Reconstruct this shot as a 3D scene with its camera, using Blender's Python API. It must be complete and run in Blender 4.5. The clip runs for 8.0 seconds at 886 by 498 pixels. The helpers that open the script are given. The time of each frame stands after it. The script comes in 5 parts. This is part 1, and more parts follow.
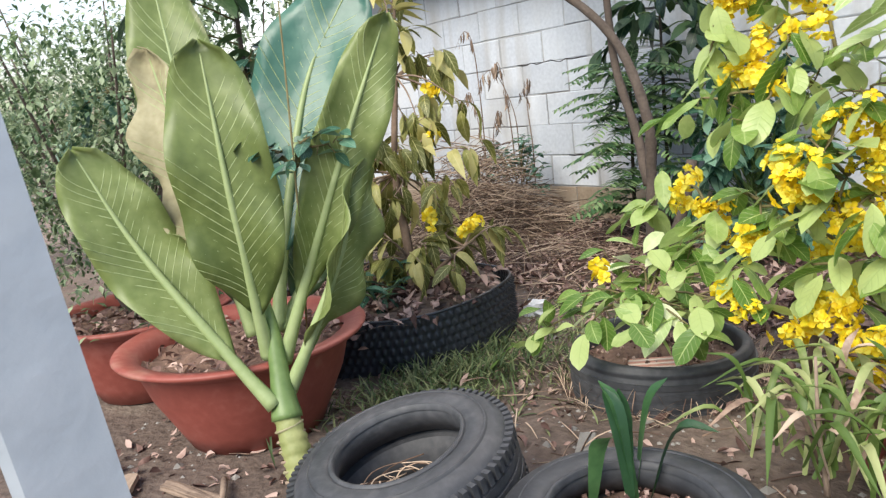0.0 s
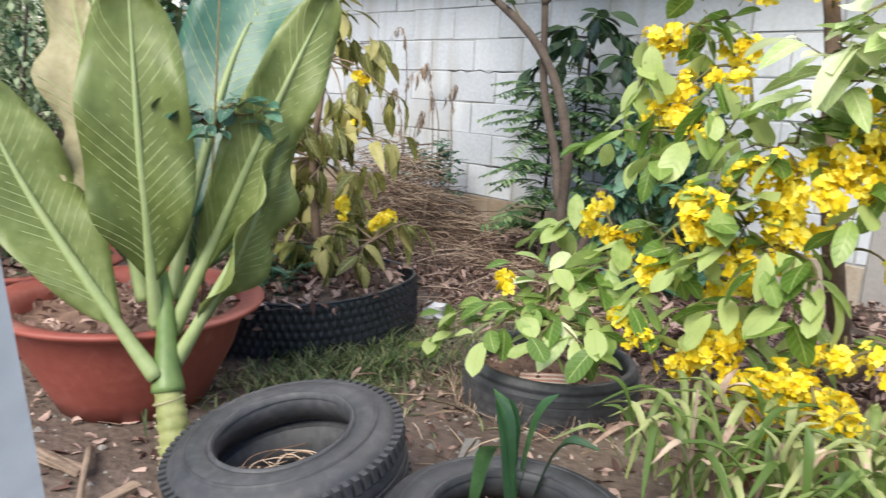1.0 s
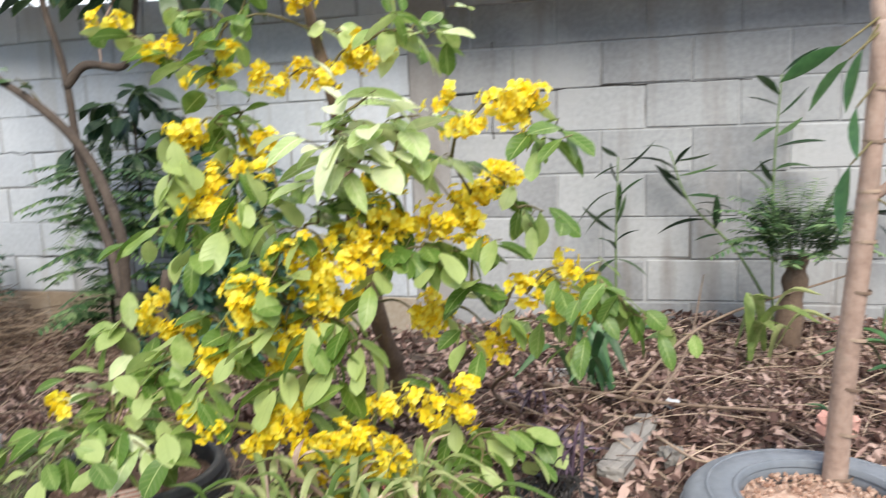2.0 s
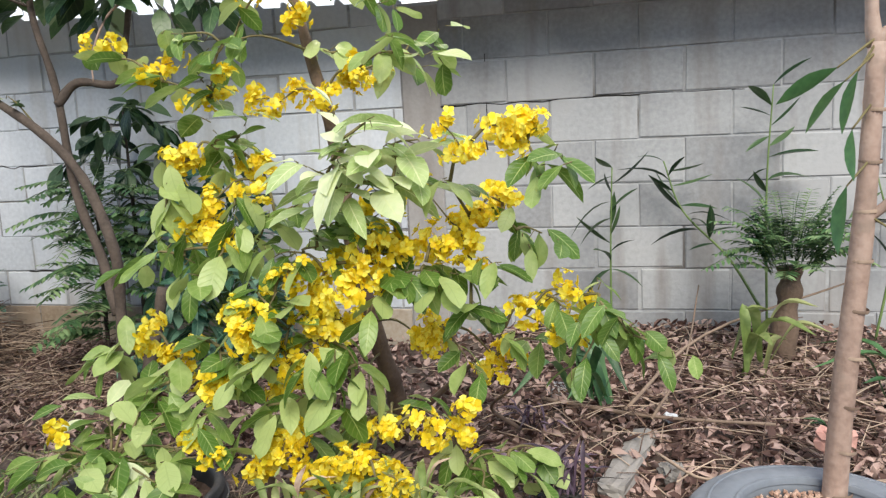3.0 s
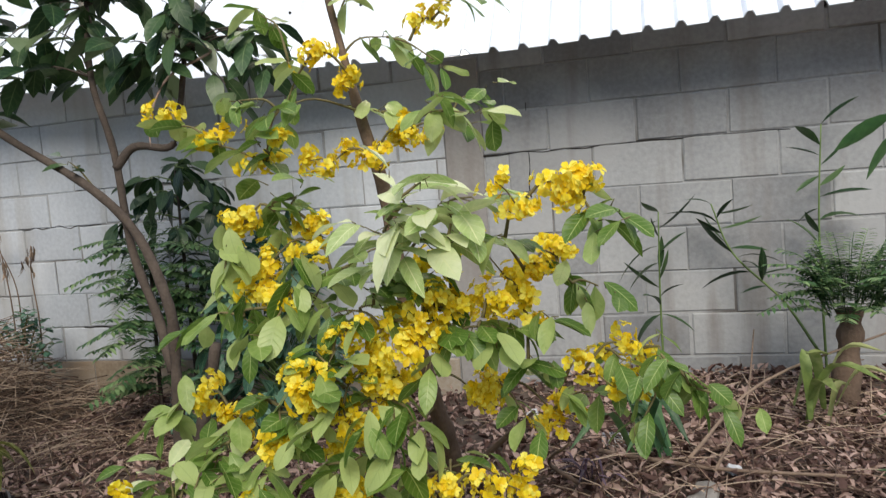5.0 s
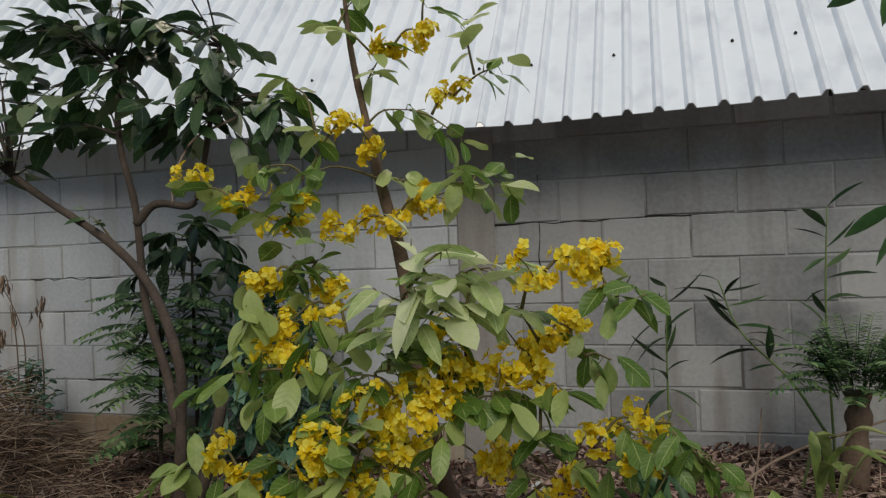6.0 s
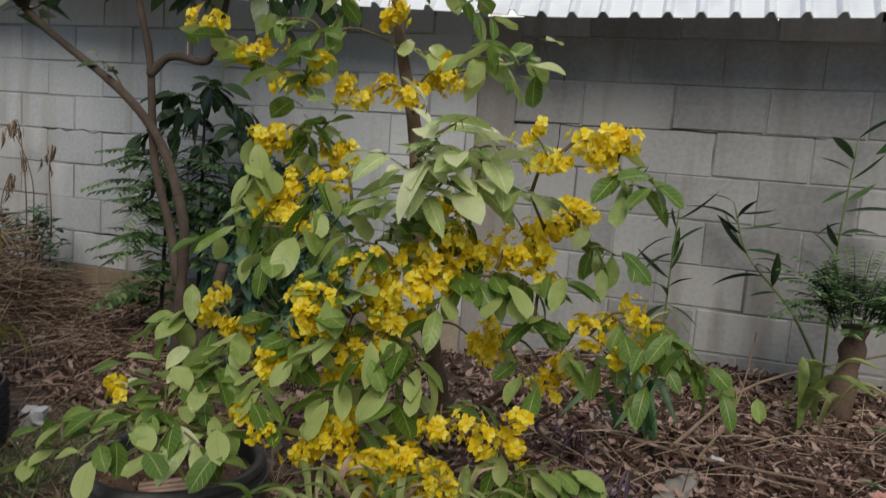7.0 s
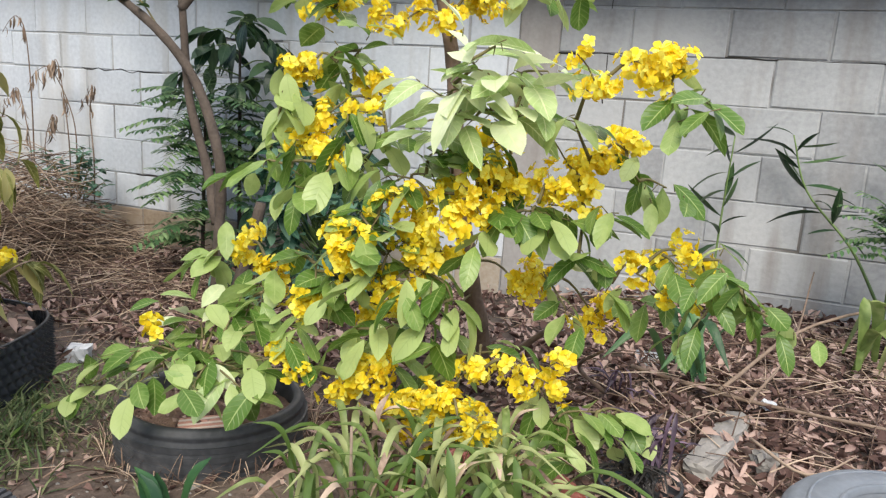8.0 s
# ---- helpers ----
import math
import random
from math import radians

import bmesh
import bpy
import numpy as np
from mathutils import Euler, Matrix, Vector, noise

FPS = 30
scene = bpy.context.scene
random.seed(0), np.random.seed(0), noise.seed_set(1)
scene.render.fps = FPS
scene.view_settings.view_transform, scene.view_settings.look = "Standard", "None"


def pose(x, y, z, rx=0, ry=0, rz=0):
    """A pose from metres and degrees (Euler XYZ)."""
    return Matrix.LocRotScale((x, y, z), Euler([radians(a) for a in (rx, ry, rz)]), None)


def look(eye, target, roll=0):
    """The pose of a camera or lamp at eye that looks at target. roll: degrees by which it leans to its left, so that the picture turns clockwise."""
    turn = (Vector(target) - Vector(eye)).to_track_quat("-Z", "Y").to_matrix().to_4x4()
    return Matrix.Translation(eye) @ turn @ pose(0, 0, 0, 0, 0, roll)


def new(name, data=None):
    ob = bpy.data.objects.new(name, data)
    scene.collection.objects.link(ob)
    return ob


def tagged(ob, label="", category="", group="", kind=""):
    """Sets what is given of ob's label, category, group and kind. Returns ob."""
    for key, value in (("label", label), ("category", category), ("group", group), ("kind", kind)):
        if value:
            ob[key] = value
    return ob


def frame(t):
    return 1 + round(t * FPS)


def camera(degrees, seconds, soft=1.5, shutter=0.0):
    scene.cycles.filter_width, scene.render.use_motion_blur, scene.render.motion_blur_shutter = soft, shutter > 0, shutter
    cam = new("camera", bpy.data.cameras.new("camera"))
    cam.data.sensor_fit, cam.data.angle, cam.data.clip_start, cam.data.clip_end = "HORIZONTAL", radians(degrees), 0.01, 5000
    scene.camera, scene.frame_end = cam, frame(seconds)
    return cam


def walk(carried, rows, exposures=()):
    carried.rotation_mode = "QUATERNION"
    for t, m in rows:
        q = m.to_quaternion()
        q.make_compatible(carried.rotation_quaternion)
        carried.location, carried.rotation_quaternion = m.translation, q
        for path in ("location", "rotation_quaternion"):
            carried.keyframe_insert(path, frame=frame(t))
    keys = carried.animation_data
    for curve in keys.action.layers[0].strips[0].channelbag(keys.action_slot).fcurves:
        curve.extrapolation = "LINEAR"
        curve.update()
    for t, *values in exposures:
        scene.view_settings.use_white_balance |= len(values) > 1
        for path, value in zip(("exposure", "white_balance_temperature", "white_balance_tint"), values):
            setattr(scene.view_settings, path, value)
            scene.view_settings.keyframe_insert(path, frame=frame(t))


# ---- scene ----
cam = camera(62.8, 8.0, soft=1.25, shutter=0.25)
PATH = [
    (0, (0.337, -0.285, 0.85), (-1.238, 0.88, 0.445), -6.6),
    (0.5, (0.315, -0.298, 0.847), (-1.246, 0.884, 0.44), -1.7),
    (1, (0.311, -0.301, 0.842), (-1.084, 1.07, 0.426), 3.1),
    (1.5, (0.309, -0.257, 0.838), (-0.696, 1.427, 0.443), 2.1),
    (2, (0.425, -0.262, 0.946), (-0.071, 1.659, 0.67), -2.0),
    (2.2, (0.424, -0.25, 0.974), (0.024, 1.7, 0.77), -3.6),
    (3.3, (0.392, -0.267, 0.999), (-0.105, 1.646, 0.694), -2.7),
    (3.5, (0.384, -0.272, 0.986), (-0.117, 1.638, 0.67), -3.3),
    (4, (0.397, -0.246, 1.01), (-0.073, 1.67, 0.676), -5.4),
    (4.5, (0.383, -0.24, 1.014), (-0.078, 1.69, 0.762), -4.6),
    (5, (0.367, -0.273, 1.034), (-0.198, 1.639, 0.88), -4.3),
    (5.2, (0.377, -0.271, 1.043), (-0.187, 1.645, 0.949), -4.4),
    (6.3, (0.333, -0.331, 1.057), (-0.251, 1.582, 1.077), -0.6),
    (6.5, (0.338, -0.32, 1.065), (-0.265, 1.587, 1.05), 0.6),
    (7, (0.339, -0.285, 0.972), (-0.243, 1.614, 0.738), 4.4),
    (7.5, (0.327, -0.258, 0.949), (-0.373, 1.583, 0.602), 3.6),
    (8, (0.328, -0.208, 0.945), (-0.348, 1.632, 0.546), 3.7),
]
walk(cam, [(t, look(eye, target, roll)) for t, eye, target, roll in PATH],
     exposures=[(0.0, 1.2, 6500, 10), (0.8, 1.2, 6500, 10), (2.0, 1.05, 6500, 10), (3.4, 0.86, 6500, 10), (4.4, 0.95, 6500, 10), (5.0, 0.4, 6600, 10), (5.2, 0.2, 6600, 10), (6.3, -0.72, 6900, 8), (6.8, -0.7, 6900, 8), (7.0, -0.3, 6900, 10), (7.4, 0.7, 6600, 10), (7.8, 0.97, 6500, 10), (8.0, 0.97, 6500, 10)])

# ---- light ----
world = bpy.data.worlds.new("world")
scene.world = world
world.use_nodes = True
wn = world.node_tree
sky = wn.nodes.new("ShaderNodeTexSky")
sky.sky_type, sky.sun_disc = "NISHITA", False
sky.sun_elevation, sky.sun_rotation = radians(48), radians(-20)
sky.air_density, sky.dust_density = 1.0, 4.0
wn.links.new(sky.outputs[0], wn.nodes["Background"].inputs[0])
wn.nodes["Background"].inputs[1].default_value = 0.15
sun_data = bpy.data.lights.new("sun", "SUN")
sun_data.energy, sun_data.angle, sun_data.color = 2.8, radians(40), (1.0, 0.93, 0.82)
sun = new("sun", sun_data)
sun.matrix_world = look((1.5, -4.0, 6.5), (-0.5, 2.0, 0.5))


# ---- materials ----
def mat(name, colours, rough=0.8, scale=8.0, fine=60.0, bump=0.3, metal=0.0, through_light=0.0, vary=0.0, spec=0.5, dist=0.01, stain=None, coords="Object", veins=None, streak=None):
    """A surface with two scales of noise: colours are 2 or 3 tones from dark to light."""
    m = bpy.data.materials.new(name)
    m.use_nodes = True
    nt = m.node_tree
    n, k = nt.nodes, nt.links.new
    p = n["Principled BSDF"]
    tc = n.new("ShaderNodeTexCoord")
    src = tc.outputs["Object"]
    if coords == "World":
        src = n.new("ShaderNodeNewGeometry").outputs["Position"]
    a = n.new("ShaderNodeTexNoise")
    a.inputs["Scale"].default_value, a.inputs["Detail"].default_value = scale, 4
    b = n.new("ShaderNodeTexNoise")
    b.inputs["Scale"].default_value, b.inputs["Detail"].default_value = fine, 5
    k(src, a.inputs["Vector"]), k(src, b.inputs["Vector"])
    mix = n.new("ShaderNodeMath")
    mix.operation = "MULTIPLY_ADD"
    mix.inputs[1].default_value, mix.inputs[2].default_value = 0.45, 0.0
    k(b.outputs["Fac"], mix.inputs[0])
    add = n.new("ShaderNodeMath")
    add.operation = "MULTIPLY_ADD"
    add.inputs[1].default_value = 0.55
    k(a.outputs["Fac"], add.inputs[0]), k(mix.outputs[0], add.inputs[2])
    value = add.outputs[0]
    if vary:
        oi, geo = n.new("ShaderNodeObjectInfo"), n.new("ShaderNodeNewGeometry")
        s1 = n.new("ShaderNodeMath")
        s1.operation = "ADD"
        k(oi.outputs["Random"], s1.inputs[0]), k(geo.outputs["Random Per Island"], s1.inputs[1])
        s2 = n.new("ShaderNodeMath")
        s2.operation = "FRACT"
        k(s1.outputs[0], s2.inputs[0])
        s3 = n.new("ShaderNodeMath")
        s3.operation = "MULTIPLY_ADD"
        s3.inputs[1].default_value = vary
        k(s2.outputs[0], s3.inputs[0])
        s4 = n.new("ShaderNodeMath")
        s4.operation = "SUBTRACT"
        s4.inputs[1].default_value = vary / 2
        k(value, s4.inputs[0]), k(s4.outputs[0], s3.inputs[2])
        value = s3.outputs[0]
    ramp = n.new("ShaderNodeValToRGB")
    cr = ramp.color_ramp
    cr.elements[0].position, cr.elements[1].position = 0.28, 0.72
    cr.elements[0].color, cr.elements[1].color = (*colours[0], 1), (*colours[-1], 1)
    if len(colours) == 3:
        cr.elements.new(0.5).color = (*colours[1], 1)
    k(value, ramp.inputs[0])
    colour = ramp.outputs[0]
    if stain:
        w = n.new("ShaderNodeTexNoise")
        w.inputs["Scale"].default_value, w.inputs["Detail"].default_value = stain[1], 6
        k(src, w.inputs["Vector"])
        r2 = n.new("ShaderNodeValToRGB")
        r2.color_ramp.elements[0].position, r2.color_ramp.elements[1].position = stain[2], stain[2] + 0.15
        k(w.outputs["Fac"], r2.inputs[0])
        mx = n.new("ShaderNodeMix")
        mx.data_type = "RGBA"
        mx.inputs[7].default_value = (*stain[0], 1)
        k(r2.outputs[0], mx.inputs[0]), k(colour, mx.inputs[6])
        colour = mx.outputs[2]
    if streak:
        # rain streaks drawn out downwards
        sm_ = n.new("ShaderNodeMapping")
        sm_.inputs["Scale"].default_value = (5.0, 5.0, 0.55)
        k(src, sm_.inputs["Vector"])
        sn = n.new("ShaderNodeTexNoise")
        sn.inputs["Scale"].default_value, sn.inputs["Detail"].default_value = 1.6, 7
        k(sm_.outputs[0], sn.inputs["Vector"])
        sr = n.new("ShaderNodeValToRGB")
        sr.color_ramp.elements[0].position, sr.color_ramp.elements[1].position = streak[1], streak[1] + 0.22
        sr.color_ramp.elements[1].color = (streak[2], streak[2], streak[2], 1)
        k(sn.outputs["Fac"], sr.inputs[0])
        sx = n.new("ShaderNodeMix")
        sx.data_type = "RGBA"
        sx.inputs[7].default_value = (*streak[0], 1)
        k(sr.outputs[0], sx.inputs[0]), k(colour, sx.inputs[6])
        colour = sx.outputs[2]
    height = add.outputs[0]
    if veins:
        # midrib and slanting side veins along each blade
        uvn = n.new("ShaderNodeUVMap")
        sep = n.new("ShaderNodeSeparateXYZ")
        k(uvn.outputs[0], sep.inputs[0])

        def op(kind, a_, b_=0.0, c_=0.0):
            q = n.new("ShaderNodeMath")
            q.operation = kind
            for i_, v_ in enumerate((a_, b_, c_)):
                if isinstance(v_, (int, float)):
                    q.inputs[i_].default_value = v_
                else:
                    k(v_, q.inputs[i_])
            return q.outputs[0]

        side = op("ABSOLUTE", sep.outputs[0])
        mid = op("LESS_THAN", side, veins[1])
        phase = op("MULTIPLY_ADD", sep.outputs[1], veins[0], op("MULTIPLY", side, -veins[2]))
        wave_ = op("PINGPONG", phase, 0.5)
        line_ = op("MULTIPLY", op("SUBTRACT", 1.0, op("MULTIPLY", wave_, 2.0)), 1.0)
        sharp = op("POWER", line_, 7.0)
        both = op("MAXIMUM", mid, op("MULTIPLY", sharp, veins[4]))
        vm = n.new("ShaderNodeMix")
        vm.data_type = "RGBA"
        vm.inputs[7].default_value = (*veins[3], 1)
        k(both, vm.inputs[0]), k(colour, vm.inputs[6])
        colour = vm.outputs[2]
        height = op("ADD", height, op("MULTIPLY", both, -0.6))
    k(colour, p.inputs["Base Color"])
    p.inputs["Roughness"].default_value, p.inputs["Metallic"].default_value = rough, metal
    p.inputs["Specular IOR Level"].default_value = spec
    if bump:
        bu = n.new("ShaderNodeBump")
        bu.inputs["Strength"].default_value, bu.inputs["Distance"].default_value = bump, dist
        k(height, bu.inputs["Height"]), k(bu.outputs[0], p.inputs["Normal"])
    if through_light:
        tr, ms = n.new("ShaderNodeBsdfTranslucent"), n.new("ShaderNodeMixShader")
        ms.inputs[0].default_value = through_light
        k(colour, tr.inputs[0]), k(p.outputs[0], ms.inputs[1]), k(tr.outputs[0], ms.inputs[2])
        k(ms.outputs[0], n["Material Output"].inputs[0])
    return m


M_LIMED = mat("limewashed_block", [(0.41, 0.44, 0.485), (0.52, 0.555, 0.6), (0.62, 0.65, 0.69)], 0.93, 2.2, 45, 0.6, vary=0.26, dist=0.006, stain=((0.46, 0.46, 0.45), 1.1, 0.57), coords="World", streak=((0.36, 0.345, 0.325), 0.5, 0.6))
M_BLOCK = mat("concrete_block", [(0.24, 0.245, 0.255), (0.33, 0.34, 0.35), (0.42, 0.43, 0.44)], 0.93, 2.2, 45, 0.6, vary=0.45, dist=0.006, stain=((0.39, 0.395, 0.4), 1.1, 0.55), coords="World", streak=((0.19, 0.165, 0.145), 0.5, 0.75))
M_BASEBLOCK = mat("soil_stained_block", [(0.26, 0.2, 0.14), (0.38, 0.32, 0.25), (0.46, 0.42, 0.37)], 0.95, 3, 45, 0.5, vary=0.3, dist=0.006, coords="World", stain=((0.3, 0.22, 0.15), 1.4, 0.5))
M_MORTAR = mat("mortar", [(0.3, 0.305, 0.31), (0.44, 0.45, 0.46)], 0.95, 3, 50, 0.9, coords="World", stain=((0.16, 0.15, 0.14), 2.4, 0.52))
M_PIER = mat("cast_concrete", [(0.27, 0.255, 0.245), (0.37, 0.355, 0.345)], 0.92, 2, 50, 0.4, coords="World", streak=((0.2, 0.17, 0.15), 0.5, 0.6))
M_ROOF = mat("zinc_sheet", [(0.8, 0.87, 0.95), (0.88, 0.94, 1.0)], 0.3, 1.2, 14, 0.05, coords="World", stain=((0.6, 0.58, 0.56), 2.4, 0.72), streak=((0.66, 0.72, 0.8), 0.5, 0.7))
# Near-black, set this dark to match the shadow under the eave.
M_NEARBLACK = mat("near_black", [(0.018, 0.016, 0.015), (0.04, 0.036, 0.033)], 0.9, 5, 40)
M_SOIL = mat("garden_soil", [(0.06, 0.043, 0.035), (0.12, 0.088, 0.071), (0.19, 0.148, 0.12)], 0.97, 2.2, 38, 1.0, dist=0.03, coords="World", stain=((0.23, 0.195, 0.155), 3.0, 0.6))
M_POTSOIL = mat("red_brown_potting_soil", [(0.1, 0.06, 0.045), (0.25, 0.16, 0.12)], 0.97, 14, 70, 1.0, dist=0.02)
M_GRIT = mat("reddish_laterite_gravel", [(0.28, 0.16, 0.11), (0.5, 0.36, 0.28)], 0.95, 20, 80, 1.0, vary=0.4)
M_LITTER = mat("dry_leaves", [(0.1, 0.055, 0.045), (0.25, 0.155, 0.13), (0.48, 0.345, 0.295)], 0.85, 9, 60, 0.4, vary=1.0, through_light=0.1)
M_STRAW = mat("dry_straw", [(0.1, 0.062, 0.045), (0.26, 0.175, 0.125), (0.52, 0.4, 0.3)], 0.85, 5, 60, 0.2, vary=0.9)
M_STICK = mat("dry_stick", [(0.16, 0.11, 0.08), (0.36, 0.27, 0.2)], 0.9, 12, 70, 0.4, vary=0.5)
M_TERRA = mat("red_plastic_terracotta", [(0.22, 0.052, 0.038), (0.28, 0.072, 0.054), (0.36, 0.125, 0.1)], 0.55, 4, 40, 0.12, stain=((0.36, 0.2, 0.15), 5.0, 0.64))
M_RUBBER = mat("weathered_rubber", [(0.02, 0.022, 0.026), (0.042, 0.045, 0.051), (0.085, 0.086, 0.092)], 0.6, 6, 50, 0.25, stain=((0.13, 0.12, 0.11), 5.0, 0.64))
M_GREYRUB = mat("grey_faded_rubber", [(0.12, 0.14, 0.165), (0.19, 0.215, 0.245)], 0.8, 5, 45, 0.3)
M_BLACKPL = mat("black_plastic", [(0.02, 0.023, 0.028), (0.05, 0.055, 0.065)], 0.3, 8, 60, 0.1)
M_STEEL = mat("galvanised_steel", [(0.3, 0.35, 0.4), (0.42, 0.47, 0.52)], 0.5, 5, 40, 0.25, metal=0.2, stain=((0.5, 0.55, 0.58), 9.0, 0.58))
# Darker copy of the galvanised steel, with the flange's shade in its colour.
M_SHADEDSTEEL = mat("steel_with_shade", [(0.1, 0.11, 0.125), (0.2, 0.215, 0.235)], 0.6, 5, 40, 0.25, metal=0.2)
M_BARK = mat("brown_bark", [(0.1, 0.065, 0.045), (0.2, 0.14, 0.1)], 0.9, 18, 90, 0.8)
M_BARKDARK = mat("dark_grey_bark", [(0.045, 0.034, 0.028), (0.12, 0.093, 0.075)], 0.9, 14, 90, 0.8)
M_BARKPALE = mat("pale_ringed_bark", [(0.23, 0.155, 0.12), (0.35, 0.25, 0.2), (0.44, 0.34, 0.28)], 0.78, 9, 60, 0.5, stain=((0.24, 0.19, 0.15), 14, 0.58))
M_TWIG = mat("green_brown_twig", [(0.1, 0.085, 0.035), (0.2, 0.17, 0.07)], 0.8, 20, 80, 0.2)
M_LEAF = mat("soft_green_leaf", [(0.11, 0.215, 0.035), (0.26, 0.39, 0.095), (0.48, 0.59, 0.22)], 0.38, 6, 30, 0.35, through_light=0.38, vary=0.9, spec=0.5, veins=(7.0, 0.05, 1.6, (0.42, 0.53, 0.19), 0.35))
# Pale leaf tone that has the sun's glare on the crown painted in.
M_GLARELEAF = mat("pale_leaf_with_glare", [(0.36, 0.5, 0.17), (0.56, 0.67, 0.34), (0.75, 0.81, 0.52)], 0.42, 6, 30, 0.3, through_light=0.34, vary=0.7, spec=0.5, veins=(7.0, 0.06, 1.6, (0.7, 0.77, 0.44), 0.5))
M_PETAL = mat("yellow_petal", [(0.86, 0.62, 0.012), (0.93, 0.77, 0.03), (0.96, 0.88, 0.14)], 0.6, 8, 50, 0.1, through_light=0.32, vary=0.7, veins=(0.0, 0.05, 5.0, (0.88, 0.64, 0.015), 0.3))
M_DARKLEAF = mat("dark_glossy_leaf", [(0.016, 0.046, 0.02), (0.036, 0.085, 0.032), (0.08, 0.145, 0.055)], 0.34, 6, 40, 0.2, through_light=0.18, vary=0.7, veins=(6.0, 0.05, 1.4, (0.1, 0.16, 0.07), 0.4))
M_CANOPY = mat("broad_green_leaf", [(0.03, 0.075, 0.032), (0.07, 0.135, 0.055), (0.17, 0.23, 0.12)], 0.36, 6, 40, 0.2, through_light=0.22, vary=0.8, veins=(6.0, 0.05, 1.4, (0.16, 0.23, 0.11), 0.4))
M_FERN = mat("feathery_leaf", [(0.06, 0.14, 0.055), (0.13, 0.24, 0.09), (0.26, 0.38, 0.17)], 0.55, 6, 40, 0.1, through_light=0.25, vary=0.7)
M_TEAL = mat("blue_green_leaf", [(0.03, 0.1, 0.062), (0.07, 0.18, 0.115), (0.17, 0.3, 0.21)], 0.4, 6, 40, 0.2, through_light=0.2, vary=0.7, veins=(6.0, 0.05, 1.4, (0.2, 0.33, 0.22), 0.4))
M_YELLOWED = mat("yellowing_leaf", [(0.13, 0.145, 0.035), (0.31, 0.32, 0.085), (0.55, 0.5, 0.2)], 0.5, 6, 40, 0.2, through_light=0.28, vary=0.9, veins=(6.0, 0.06, 1.4, (0.55, 0.53, 0.24), 0.5))
M_SHRUB = mat("fine_hedge_leaf", [(0.05, 0.1, 0.04), (0.12, 0.19, 0.08), (0.32, 0.4, 0.24)], 0.5, 6, 40, 0.1, through_light=0.25, vary=0.9)
M_GRASS = mat("fresh_grass", [(0.1, 0.17, 0.035), (0.23, 0.31, 0.09), (0.44, 0.48, 0.21)], 0.5, 6, 40, 0.1, through_light=0.33, vary=0.8)
M_TURF = mat("thin_turf", [(0.06, 0.1, 0.035), (0.13, 0.19, 0.07), (0.25, 0.28, 0.13)], 0.7, 6, 40, 0.1, through_light=0.25, vary=0.8)
M_STRAP = mat("deep_green_strap_leaf", [(0.025, 0.075, 0.03), (0.05, 0.13, 0.045), (0.09, 0.2, 0.07)], 0.4, 5, 50, 0.2, through_light=0.2, vary=0.5)
M_RIB = mat("pale_midrib", [(0.27, 0.36, 0.14), (0.42, 0.5, 0.25)], 0.5, 8, 50, 0.1, through_light=0.2)
M_VEIN = mat("leaf_vein", [(0.36, 0.45, 0.2), (0.48, 0.56, 0.28)], 0.5, 8, 50, 0.0, through_light=0.2)
M_STALK = mat("green_stalk", [(0.1, 0.17, 0.05), (0.2, 0.29, 0.1)], 0.45, 8, 50, 0.15, through_light=0.1)
M_CANERING = mat("ringed_cane_stem", [(0.17, 0.2, 0.06), (0.33, 0.34, 0.14)], 0.6, 16, 60, 0.3)
M_CANELEAF = mat("broad_cane_leaf", [(0.11, 0.155, 0.04), (0.2, 0.26, 0.08), (0.32, 0.38, 0.15)], 0.42, 3, 30, 0.25, through_light=0.28, vary=0.3)
M_CANEBLUE = mat("cane_leaf_upper_side", [(0.03, 0.1, 0.075), (0.06, 0.16, 0.12), (0.11, 0.23, 0.17)], 0.36, 4, 30, 0.25, through_light=0.2)
M_WITHER = mat("withered_leaf_edge", [(0.2, 0.17, 0.1), (0.36, 0.33, 0.19), (0.5, 0.46, 0.3)], 0.65, 6, 40, 0.4, through_light=0.25)
M_PURPLE = mat("purple_strap_leaf", [(0.045, 0.03, 0.045), (0.15, 0.1, 0.15)], 0.5, 10, 50, 0.1, vary=0.7)
M_STONE = mat("grey_concrete_rubble", [(0.19, 0.18, 0.165), (0.29, 0.275, 0.255)], 0.92, 9, 60, 0.6, vary=0.3)
M_WHITE = mat("white_scrap", [(0.5, 0.52, 0.54), (0.66, 0.68, 0.7)], 0.6, 9, 60, 0.2)
M_BRICK = mat("pink_fired_clay", [(0.45, 0.22, 0.18), (0.58, 0.33, 0.27)], 0.85, 9, 60, 0.3)
M_WHITELINE = mat("pale_glaze", [(0.6, 0.5, 0.45), (0.7, 0.6, 0.55)], 0.7)


# ---- building helpers ----
W = {}
rng = random.Random(7)


class Blade(list):
    """The points of a leaf, with a place across and along the blade for each."""
    uv = ()


